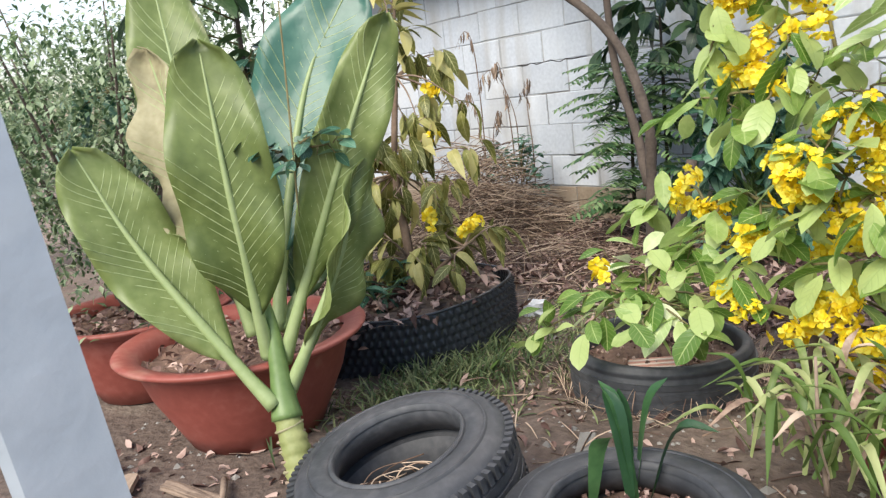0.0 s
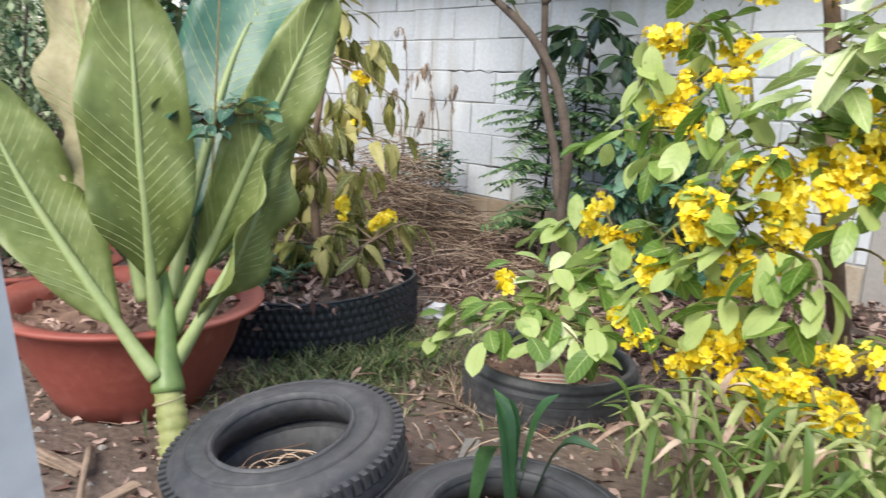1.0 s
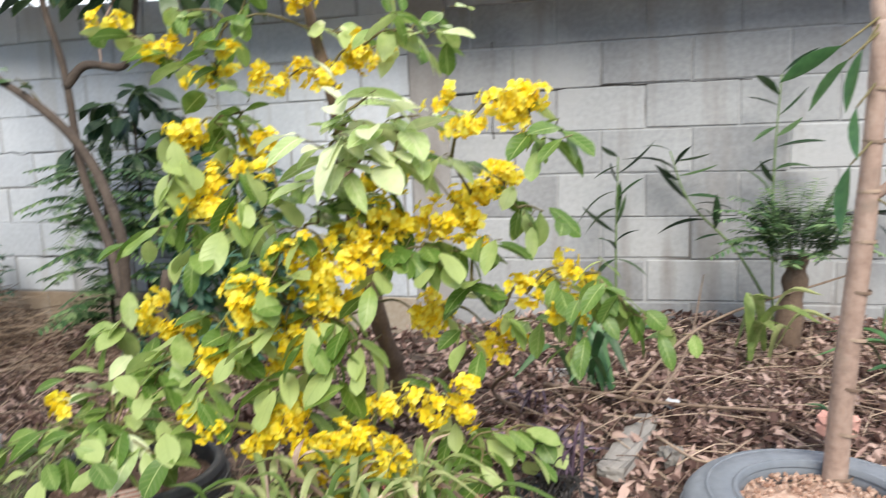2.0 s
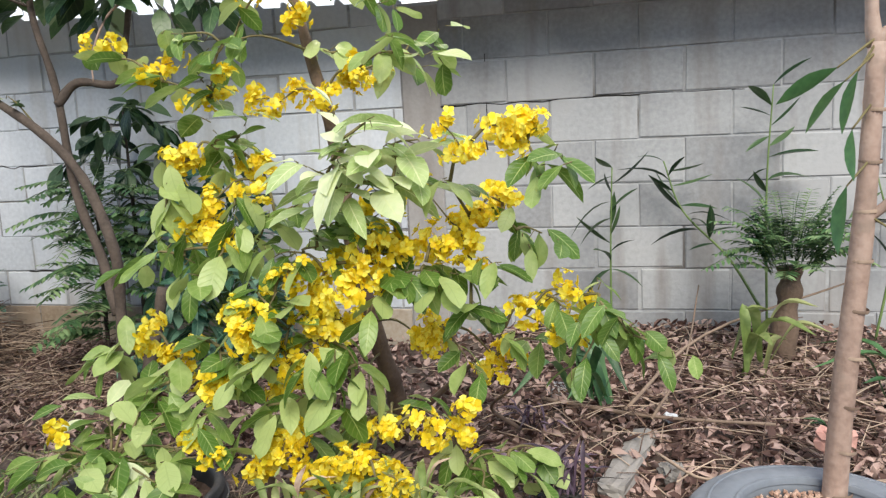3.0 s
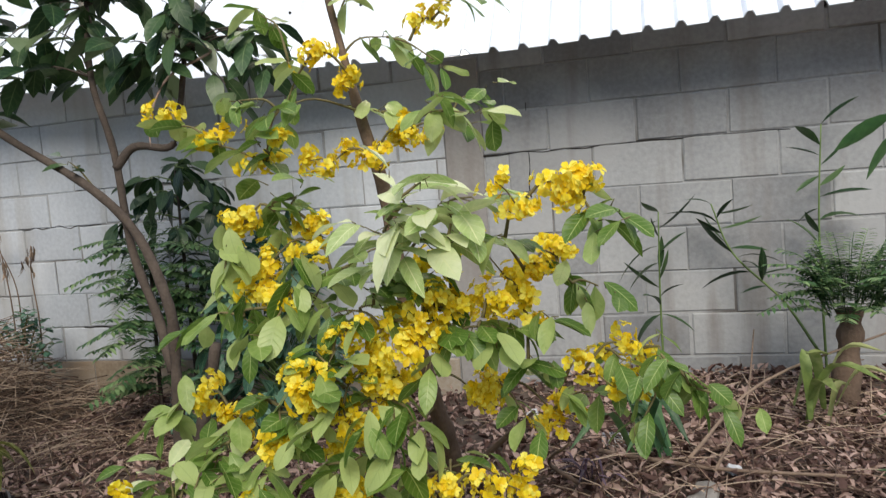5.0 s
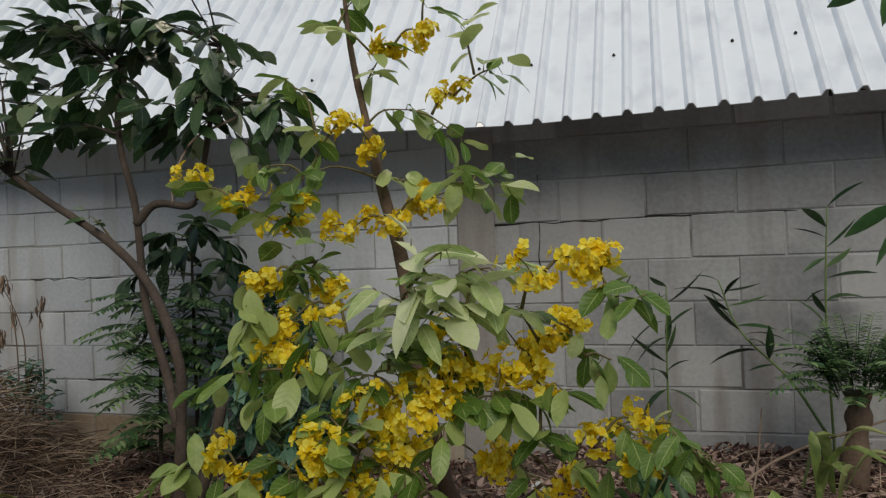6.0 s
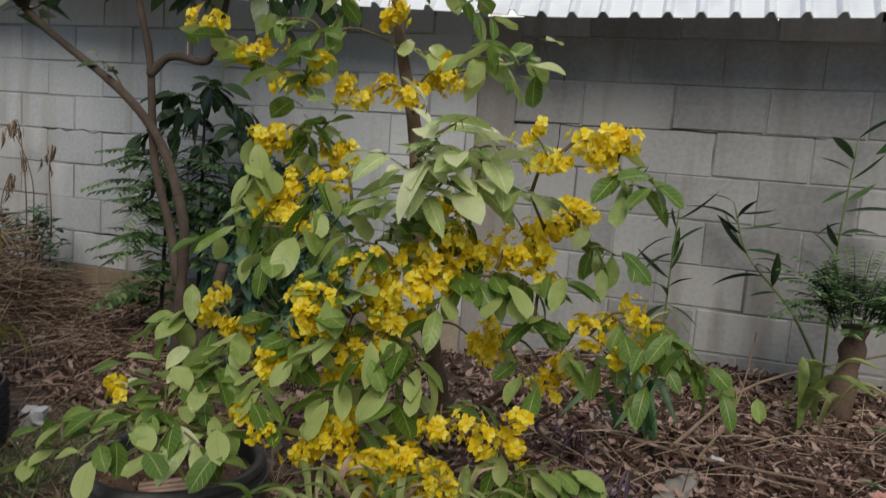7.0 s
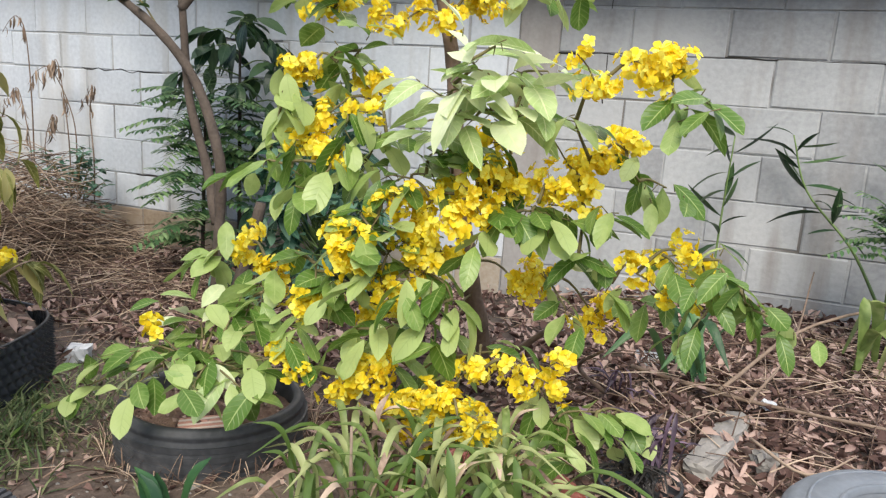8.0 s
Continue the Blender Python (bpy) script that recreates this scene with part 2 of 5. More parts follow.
class Mesh:
    """Gathers faces of one mesh."""

    def __init__(self):
        self.v, self.f, self.uv = [], [], {}

    def add(self, verts, faces, m=None):
        o = len(self.v)
        if isinstance(verts, Blade):
            self.uv.update({o + i: q for i, q in enumerate(verts.uv)})
        self.v += [tuple(m @ Vector(p)) for p in verts] if m else [tuple(p) for p in verts]
        self.f += [tuple(i + o for i in q) for q in faces]
        return self

    def data(self, name, material, smooth=True):
        me = bpy.data.meshes.new(name)
        me.from_pydata(self.v, [], self.f)
        me.polygons.foreach_set("use_smooth", [smooth] * len(me.polygons))
        me.materials.append(material)
        if self.uv:
            layer = me.uv_layers.new(name="blade")
            flat = [c for loop in me.loops for c in self.uv.get(loop.vertex_index, (0.5, 0.5))]
            layer.data.foreach_set("uv", flat)
        me.update()
        return me

    def join(self, source, m):
        """Adds a finished mesh with its blade coordinates."""
        pts = Blade(v.co for v in source.vertices)
        pts.uv = [(0.5, 0.5)] * len(pts)
        if source.uv_layers:
            for loop, q in zip(source.loops, source.uv_layers[0].data):
                pts.uv[loop.vertex_index] = tuple(q.uv)
        return self.add(pts, [tuple(f.vertices) for f in source.polygons], m)


def thing(name, at, label, category, group="", kind=""):
    """An empty at a thing's base."""
    ob = new(name)
    ob.empty_display_size = 0.05
    ob.location = at
    W[ob] = Matrix.Translation(at)
    return tagged(ob, label, category, group, kind)


def put(ob, parent, m=None):
    m = m or Matrix()
    if parent:
        ob.parent = parent
        ob.matrix_parent_inverse = W[parent].inverted()
    ob.matrix_basis = m
    W[ob] = m
    return ob


def part(name, mesh, material, parent, label="", m=None, smooth=True):
    data = mesh if isinstance(mesh, bpy.types.Mesh) else mesh.data(name, material, smooth)
    ob = put(new(name, data), parent, m)
    return tagged(ob, label)


def solo(name, mesh, material, label, category="", kind="", group="", smooth=True, m=None):
    data = mesh if isinstance(mesh, bpy.types.Mesh) else mesh.data(name, material, smooth)
    return tagged(put(new(name, data), None, m), label, category, group, kind)


def smooth_line(pts, n):
    """Catmull-Rom through pts, n steps each."""
    p = [Vector(q) for q in pts]
    if len(p) == 2:
        return [p[0].lerp(p[1], i / n) for i in range(n + 1)]
    p = [p[0] * 2 - p[1]] + p + [p[-1] * 2 - p[-2]]
    out = []
    for i in range(1, len(p) - 2):
        for j in range(n):
            t = j / n
            out.append(0.5 * (2 * p[i] + (p[i + 1] - p[i - 1]) * t + (2 * p[i - 1] - 5 * p[i] + 4 * p[i + 1] - p[i + 2]) * t * t
                              + (3 * p[i] - p[i - 1] - 3 * p[i + 1] + p[i + 2]) * t ** 3))
    return out + [p[-2]]


def tube(mesh, pts, r0, r1, sides=7, n=4, knobs=0.0, rings=0):
    line = smooth_line(pts, n)
    o, up = len(mesh.v), Vector((0.3, 0.2, 1))
    for i, c in enumerate(line):
        d = (line[min(i + 1, len(line) - 1)] - line[max(i - 1, 0)]).normalized()
        a = d.cross(up if abs(d.dot(up.normalized())) < 0.95 else Vector((1, 0, 0))).normalized()
        b = d.cross(a)
        t = i / (len(line) - 1)
        r = (r0 + (r1 - r0) * t) * (1 + knobs * noise.noise(c * 23))
        if rings and i % rings == 0:
            r *= 1.12
        for j in range(sides):
            w = 2 * math.pi * j / sides
            mesh.v.append(tuple(c + (a * math.cos(w) + b * math.sin(w)) * r))
    for i in range(len(line) - 1):
        for j in range(sides):
            k2 = (j + 1) % sides
            mesh.f.append((o + i * sides + j, o + i * sides + k2, o + (i + 1) * sides + k2, o + (i + 1) * sides + j))
    mesh.f.append(tuple(o + j for j in reversed(range(sides))))
    e = o + (len(line) - 1) * sides
    mesh.f.append(tuple(e + j for j in range(sides)))
    return mesh


def leaf_shape(length, width, fold=0.25, droop=0.25, steps=6, belly=0.45, wave=0.0, tip=1.4):
    """A blade from the origin along +y, its face up: verts and faces."""
    v, f = Blade(), []
    v.uv = []
    for i in range(steps + 1):
        t = i / steps
        v.uv += [(-1.0, t), (0.0, t), (1.0, t)]
        w = width / 2 * (math.sin(math.pi * min(1, t / belly / 2)) if t < belly else math.cos(math.pi / 2 * ((t - belly) / (1 - belly)) ** tip))
        w = max(w, width * 0.02)
        y, z = length * t, -droop * length * t * t
        ripple = wave * width * math.sin(9 * t)
        v += [(-w, y, z + fold * w + ripple), (0, y, z), (w, y, z + fold * w - ripple)]
        if i:
            a = 3 * (i - 1)
            f += [(a, a + 1, a + 4, a + 3), (a + 1, a + 2, a + 5, a + 4)]
    return v, f


def aim(at, way, twist=0.0, size=1.0):
    """A pose at a point whose +y goes along way, face as far up as it can."""
    y = Vector(way).normalized()
    x = y.cross(Vector((0, 0, 1)))
    x = x.normalized() if x.length > 1e-3 else Vector((1, 0, 0))
    z = x.cross(y)
    m = Matrix((x, y, z)).transposed().to_4x4()
    return Matrix.Translation(at) @ m @ Matrix.Rotation(twist, 4, "Y") @ Matrix.Diagonal((size, size, size, 1))


def box(mesh, sx, sy, sz, m, c=0.0):
    """A box about its centre with its front edges chamfered by c."""
    x, y, z = sx / 2, sy / 2, sz / 2
    v = [(-x, y, -z), (x, y, -z), (x, y, z), (-x, y, z), (-x, -y + c, -z), (x, -y + c, -z), (x, -y + c, z), (-x, -y + c, z)]
    f = [(0, 3, 2, 1), (0, 1, 5, 4), (1, 2, 6, 5), (2, 3, 7, 6), (3, 0, 4, 7)]
    if c:
        v += [(-x + c, -y, -z + c), (x - c, -y, -z + c), (x - c, -y, z - c), (-x + c, -y, z - c)]
        f += [(4, 5, 9, 8), (5, 6, 10, 9), (6, 7, 11, 10), (7, 4, 8, 11), (8, 9, 10, 11)]
    else:
        f.append((4, 5, 6, 7))
    return mesh.add([tuple(Vector(q)) for q in v], f, m)


def lathe(mesh, profile, segments, m=None, wobble=0.0):
    v, f = [], []
    n = len(profile)
    for i in range(segments):
        w = 2 * math.pi * i / segments
        k1 = 1 + wobble * math.sin(3 * w + 1)
        v += [(r * k1 * math.cos(w), r * k1 * math.sin(w), z) for r, z in profile]
    for i in range(segments):
        for j in range(n - 1):
            a, b = i * n + j, (i + 1) % segments * n + j
            f.append((a, b, b + 1, a + 1))
    return mesh.add(v, f, m)


def ease(a, b, x):
    t = min(1, max(0, (x - a) / (b - a)))
    return t * t * (3 - 2 * t)


def gz(x, y):
    """Height of the ground."""
    z = 0.11 * ease(-0.9, 0.3, x) * ease(1.2, 2.4, y)
    return z + 0.018 * noise.noise(Vector((x * 2.2, y * 2.2, 0))) + 0.008 * noise.noise(Vector((x * 9, y * 9, 3)))


# ---- ground ----
g = Mesh()
xs = [-400, -120, -40, -15] + [-9 + 0.3 * i for i in range(13)] + [-5.1 + 0.08 * i for i in range(110)] + [3.9 + 0.5 * i for i in range(12)] + [15, 40, 120, 400]
ys = [-400, -120, -40, -15, -8, -4, -2.5, -1.6] + [-1 + 0.08 * i for i in range(58)] + [4, 6, 9, 15, 40, 120, 400]
for yy in ys:
    for xx in xs:
        g.v.append((xx, yy, gz(xx, yy)))
nx = len(xs)
for j in range(len(ys) - 1):
    for i in range(nx - 1):
        g.f.append((j * nx + i, j * nx + i + 1, (j + 1) * nx + i + 1, (j + 1) * nx + i))
solo("ground", g, M_SOIL, "bare brown garden soil with dust and grit", "ground", "structure")

# ---- block wall ----
WALL_Y = 3.2
wall = Mesh()
box(wall, 11.0, 0.075, 1.9, pose(-0.7, WALL_Y + 0.043, 0.74))
wall_ob = solo("wall_north", wall, M_MORTAR, "unpainted grey concrete block wall with rough mortar joints", "wall", "structure", smooth=False)
W[wall_ob] = Matrix()
pier = Mesh()
box(pier, 0.19, 0.11, 1.75, pose(-0.515, WALL_Y + 0.05, 0.8), 0.006)
part("pier", pier, M_PIER, wall_ob, "cast concrete pier flush in the wall", smooth=False)
crack = Mesh()
cr = random.Random(5)
for x0, x1, z0 in ((-0.42, 0.95, 1.2), (-2.4, -1.9, 1.2), (-3.3, -2.7, 1.0), (-2.9, -2.3, 0.4), (1.2, 1.9, 0.6)):
    pts = [(x0 + (x1 - x0) * i / 14, WALL_Y + 0.002, z0 + cr.gauss(0, 0.004)) for i in range(15)]
    tube(crack, pts, 0.0035, 0.002, 5, 2, 0.6)
tube(crack, [(-0.2 + cr.gauss(0, 0.003), WALL_Y + 0.001, 0.98 + 0.05 * i) for i in range(10)], 0.003, 0.002, 5, 2, 0.6)
part("joint_crack", crack, M_NEARBLACK, wall_ob, "dark crack along the mortar joint")
# Added unseen filler; stops light leaking in between wall top and roof.
gap_filler = Mesh()
box(gap_filler, 11.0, 0.09, 0.16, pose(-0.7, WALL_Y + 0.045, 1.84, 0, 1.72, 0))
solo("eave_gap_filler", gap_filler, M_NEARBLACK, "added unseen filler that keeps light out between wall top and roof", "beam", "structure", smooth=False)

# ---- sheet roof behind the wall ----
def eave_bend(x):
    """Bends the eave up a little to both sides of the pier, to fit the camera's view."""
    return -0.04 * (x + 0.2) if x < -0.2 else 0.012 * (x + 0.2)


roof = Mesh()
SLOPE, EAVE = radians(50), 0.37
prof = []
xx = -6.2
while xx < 4.6:
    for dx, dz in ((0, 0), (0.075, 0), (0.084, 0.02), (0.09, 0.028), (0.106, 0.028), (0.112, 0.02), (0.122, 0)):
        prof.append((xx + dx, dz))
    xx += 0.127
for k3 in range(15):
    d = 4.0 * k3 / 14
    for px, pz in prof:
        roof.v.append((px, WALL_Y - EAVE + d * math.cos(SLOPE) - pz * math.sin(SLOPE), 1.614 + d * math.sin(SLOPE) + pz * math.cos(SLOPE) + eave_bend(px)))
np_ = len(prof)
for k3 in range(14):
    for i in range(np_ - 1):
        roof.f.append((k3 * np_ + i, k3 * np_ + i + 1, (k3 + 1) * np_ + i + 1, (k3 + 1) * np_ + i))
roof_ob = solo("roof", roof, M_ROOF, "pale zinc corrugated sheet roof behind the wall", "roof", "structure", smooth=False)
sm = roof_ob.modifiers.new("thick", "SOLIDIFY")
sm.thickness = 0.004
bolt = Mesh()
lathe(bolt, [(0.0, 0.01), (0.004, 0.009), (0.0075, 0.003), (0.008, 0.0)], 8)
bolt_me = bolt.data("bolt", M_NEARBLACK)
for row in (0.42, 1.5):
    for i in range(16):
        bx = -4.0 + 0.381 * i + (0.127 if i % 3 == 0 else 0)
        part("bolt", bolt_me, None, roof_ob, m=pose(bx, WALL_Y - EAVE + row * math.cos(SLOPE), 1.618 + row * math.sin(SLOPE) + eave_bend(bx), 50))

# ---- pots ----
def bowl_pot(at, radius, height, label):
    pot = thing("plant_pot", at, label, "pot", "red bowl pots")
    b, k1 = Mesh(), radius / 0.32
    prof = [(0.0, 0.012), (0.15 * k1, 0.012), (0.16 * k1, 0.0), (0.175 * k1, 0.0), (0.2 * k1, height * 0.2), (0.245 * k1, height * 0.55), (0.27 * k1, height * 0.86),
            (0.272 * k1, height * 0.87), (0.315 * k1, height * 0.95), (0.32 * k1, height * 0.98), (0.316 * k1, height), (0.3 * k1, height),
            (0.262 * k1, height * 0.96), (0.255 * k1, height * 0.84), (0.25 * k1, height * 0.7)]
    lathe(b, prof, 64, Matrix.Translation(at), 0.006)
    part("bowl", b, M_TERRA, pot)
    s = Mesh()
    for i in range(13):
        for j in range(40):
            r, w = 0.262 * k1 * i / 12, 2 * math.pi * j / 40
            x, y = r * math.cos(w), r * math.sin(w)
            s.v.append((at[0] + x, at[1] + y, at[2] + height * 0.82 + 0.03 * noise.noise(Vector((x * 14, y * 14, at[0]))) + 0.02 * (1 - i / 12)))
    for i in range(12):
        for j in range(40):
            j2 = (j + 1) % 40
            s.f.append((i * 40 + j, (i + 1) * 40 + j, (i + 1) * 40 + j2, i * 40 + j2))
    part("soil", s, M_POTSOIL, pot, "dry reddish potting soil with crumbs")
    c = Mesh()
    for i in range(170):
        w, r = rng.uniform(0, 6.3), 0.24 * k1 * math.sqrt(rng.random())
        lv, lf = leaf_shape(rng.uniform(0.02, 0.06), rng.uniform(0.012, 0.03), 0.5, 0.5, 3)
        c.add(lv, lf, pose(at[0] + r * math.cos(w), at[1] + r * math.sin(w), at[2] + height * 0.85 + 0.02, rng.uniform(-30, 40), rng.uniform(-40, 40), rng.uniform(0, 360)))
    tagged(part("mulch_layer", c, M_LITTER, pot, "dry leaf crumbs on the soil"), kind="stuff")
    return pot


bowl_pot((-1.58, 0.41, 0.0), 0.345, 0.28, "wide red plastic bowl pot with soil beside the cane plant")
bowl_pot((-2.2, 0.3, 0.0), 0.32, 0.28, "wide red plastic bowl pot holding a fine-leaved shrub")


# ---- tyres ----
def tyre(m, radius, width, label, material=M_RUBBER, lugs=True):
    at = m.translation
    ob = thing("car_tyre", tuple(at), label, "tyre", "old tyres")
    r, h = radius, width
    side = [(r * 0.58, 0.12), (r * 0.60, 0.04), (r * 0.66, -0.0), (r * 0.80, 0.0), (r * 0.81, 0.02), (r * 0.88, 0.03), (r * 0.94, 0.09), (r * 0.985, 0.17)]
    half = [(q, h * (z - 0.0)) for q, z in side]
    prof = [(r * 0.70, h * 0.45), (r * 0.575, h * 0.2)] + half + [(r, h * 0.26), (r * 1.006, h * 0.4), (r * 1.008, h * 0.5), (r * 1.006, h * 0.6), (r, h * 0.74)]
    prof += [(q, h - z) for q, z in reversed(half)] + [(r * 0.575, h * 0.8), (r * 0.70, h * 0.55)]
    prof += [(r * 0.9, h * 0.5), (r * 0.70, h * 0.45)]
    t = Mesh()
    lathe(t, prof, 96, m)
    part("carcass", t, material, ob)
    for zz in (0.36, 0.5, 0.64):
        band = Mesh()
        lathe(band, [(r * 1.004, h * (zz - 0.05)), (r * 1.02, h * (zz - 0.045)), (r * 1.02, h * (zz + 0.045)), (r * 1.004, h * (zz + 0.05))], 96, m)
        part("tread_band", band, material, ob, smooth=False)
    if lugs:
        lug = Mesh()
        box(lug, 0.02, 0.011, h * 0.16, Matrix())
        lug_me = lug.data("tread_lug", material, False)
        for i in range(72):
            w = 360 * i / 72
            for zz, sgn in ((h * 0.2, 1), (h * 0.8, -1)):
                mm = m @ pose(0, 0, zz, 0, 0, w) @ pose(r * 0.985, 0, 0, 0, 0, 0)
                part("tread_lug", lug_me, None, ob, m=mm)
    bead = Mesh()
    lathe(bead, [(r * 0.575, h * 0.93), (r * 0.585, h * 1.0), (r * 0.61, h * 1.01), (r * 0.625, h * 0.98)], 96, m)
    part("bead", bead, material, ob, "raised inner bead")
    rib = Mesh()
    lathe(rib, [(r * 0.79, h * 0.985), (r * 0.8, h * 1.008), (r * 0.815, h * 1.008), (r * 0.825, h * 0.97)], 96, m)
    part("sidewall_rib", rib, material, ob)
    return ob


def cut_tyre(at, r, h, label):
    """A tyre sawn open round its upper sidewall, with grooved tread."""
    ob = thing("car_tyre", at, label, "tyre", "old tyres")
    m = Matrix.Translation(at)
    wall_m = Mesh()
    lathe(wall_m, [(r * 0.9, 0.0), (r * 0.99, h * 0.1), (r * 1.015, h * 0.3), (r * 1.02, h * 0.55), (r * 1.01, h * 0.74), (r * 0.985, h * 0.8), (r * 0.98, h * 0.84), (r * 0.995, h * 0.87), (r * 0.985, h * 0.92), (r * 0.965, h * 0.945),
                   (r * 0.96, h * 0.975), (r * 0.93, h), (r * 0.88, h * 0.985), (r * 0.865, h * 0.9), (r * 0.875, h * 0.5), (r * 0.85, h * 0.2)], 96, m, 0.012)
    part("carcass", wall_m, M_RUBBER, ob)
    for zz in (0.22, 0.38, 0.54, 0.7):
        rib = Mesh()
        lathe(rib, [(r * 0.99, h * (zz - 0.05)), (r * 1.028, h * (zz - 0.045)), (r * 1.028, h * (zz + 0.045)), (r * 0.99, h * (zz + 0.05))], 96, m, 0.012)
        part("tread_band", rib, M_RUBBER, ob, smooth=False)
    return ob


tyre(pose(-0.82, 0.44, 0.015, 11, -3, 0), 0.23, 0.18, "empty black car tyre lying tilted on bare soil")
cut_tyre((-0.87, 1.32, -0.03), 0.245, 0.16, "black cut-open car tyre planter filled with soil under leaves")
tyre(pose(-0.39, 0.585, -0.02), 0.24, 0.17, "half-sunk black tyre planter with a strap-leaved plant", lugs=False)
tyre(pose(0.83, 1.36, -0.02, 0, 0, 0), 0.29, 0.2, "faded grey tyre planter round a pale trunk", M_GREYRUB, lugs=False)


def fill(name, at, radius, z, label, material, bits, bit_mat, size):
    s = Mesh()
    for i in range(9):
        for j in range(30):
            r, w = radius * i / 8, 2 * math.pi * j / 30
            x, y = at[0] + r * math.cos(w), at[1] + r * math.sin(w)
            s.v.append((x, y, z + 0.03 * noise.noise(Vector((x * 12, y * 12, 1))) + 0.03 * (1 - (i / 8) ** 2)))
    for i in range(8):
        for j in range(30):
            s.f.append((i * 30 + j, (i + 1) * 30 + j, (i + 1) * 30 + (j + 1) % 30, i * 30 + (j + 1) % 30))
    ob = solo(name, s, material, label, "soil", "stuff")
    W[ob] = Matrix()
    c = Mesh()
    for i in range(bits):
        w, r = rng.uniform(0, 6.3), radius * 0.95 * math.sqrt(rng.random())
        x, y = at[0] + r * math.cos(w), at[1] + r * math.sin(w)
        q = rng.uniform(0.4, 1) * size
        mm = pose(x, y, z + 0.015 + 0.03 * (1 - (r / radius) ** 2), rng.uniform(0, 360), rng.uniform(0, 360), rng.uniform(0, 360))
        v = [Vector((rng.uniform(0.6, 1), 0, 0)), Vector((0, rng.uniform(0.6, 1), 0)), Vector((-rng.uniform(0.6, 1), 0, 0)), Vector((0, -rng.uniform(0.6, 1), 0)), Vector((0, 0, 0.7)), Vector((0, 0, -0.7))]
        c.add([p * q for p in v], [(0, 1, 4), (1, 2, 4), (2, 3, 4), (3, 0, 4), (1, 0, 5), (2, 1, 5), (3, 2, 5), (0, 3, 5)], mm)
    part("crumbs", c, bit_mat, ob, smooth=False)


fill("tyre_soil", (-0.87, 1.32), 0.21, 0.075, "brown soil and mulch inside the tyre", M_POTSOIL, 150, M_LITTER, 0.012)
fill("tyre_soil", (-0.39, 0.585), 0.165, 0.07, "brown soil and mulch inside the tyre", M_POTSOIL, 150, M_LITTER, 0.012)
fill("tyre_gravel", (0.83, 1.36), 0.225, 0.12, "reddish gravelly earth inside the grey tyre", M_GRIT, 700, M_GRIT, 0.011)

# ---- dimpled ring bed ----
bed = thing("ring_planter", (-1.9, 1.1, 0), "low black dimpled plastic ring planter with mulch", "planter")
rb = Mesh()
NU, NV, RB, HB = 576, 22, 0.43, 0.2
for i in range(NU):
    w = 2 * math.pi * i / NU
    for j in range(NV):
        # staggered cones
        cone = max(0, 1 - abs((i + (3 if (j // 3) % 2 else 0)) % 6 - 3) / 1.9) * max(0, 1 - abs(j % 3 - 1))
        r = RB * (1 + 0.05 * math.sin(2 * w)) + 0.02 * cone
        rb.v.append((-1.9 + r * math.cos(w), 1.1 + r * math.sin(w), -0.01 + HB * j / (NV - 1) + 0.012 * math.sin(3 * w)))
for i in range(NU):
    for j in range(NV - 1):
        a, b = i * NV + j, (i + 1) % NU * NV + j
        rb.f.append((a, b, b + 1, a + 1))
ring = part("ring", rb, M_BLACKPL, bed)
rim = Mesh()
edge = [(-1.9 + RB * (1 + 0.05 * math.sin(2 * w)) * math.cos(w), 1.1 + RB * (1 + 0.05 * math.sin(2 * w)) * math.sin(w), -0.01 + HB + 0.012 * math.sin(3 * w)) for w in (2 * math.pi * i / 48 for i in range(49))]
part("rim", tube(rim, edge, 0.005, 0.005, 6, 2), M_BLACKPL, bed, "rolled upper edge")
rs = ring.modifiers.new("thick", "SOLIDIFY")
rs.thickness, rs.offset = 0.003, -1
fill("mulch", (-1.9, 1.1), 0.42, 0.16, "brown wood-chip and leaf mulch in the ring planter", M_SOIL, 250, M_LITTER, 0.018)


# ---- scatter of dry leaves, straw and turf ----
def scatter_leaves(name, n, area, label, size, material, lift=0.03):
    m = Mesh()
    for i in range(n):
        x, y = area()
        lv, lf = leaf_shape(rng.uniform(0.35, 1.2) * size, rng.uniform(0.22, 0.55) * size, rng.uniform(-1.2, 1.8), rng.uniform(-0.6, 0.9), 3, wave=rng.uniform(-0.12, 0.12))
        m.add(lv, lf, pose(x, y, gz(x, y) + rng.uniform(0.003, lift), rng.uniform(-35, 35), rng.uniform(-40, 40), rng.uniform(0, 360)))
    return solo(name, m, material, label, "leaf litter", "stuff")


def in_box(x0, x1, y0, y1):
    return lambda: (rng.uniform(x0, x1), rng.uniform(y0, y1))


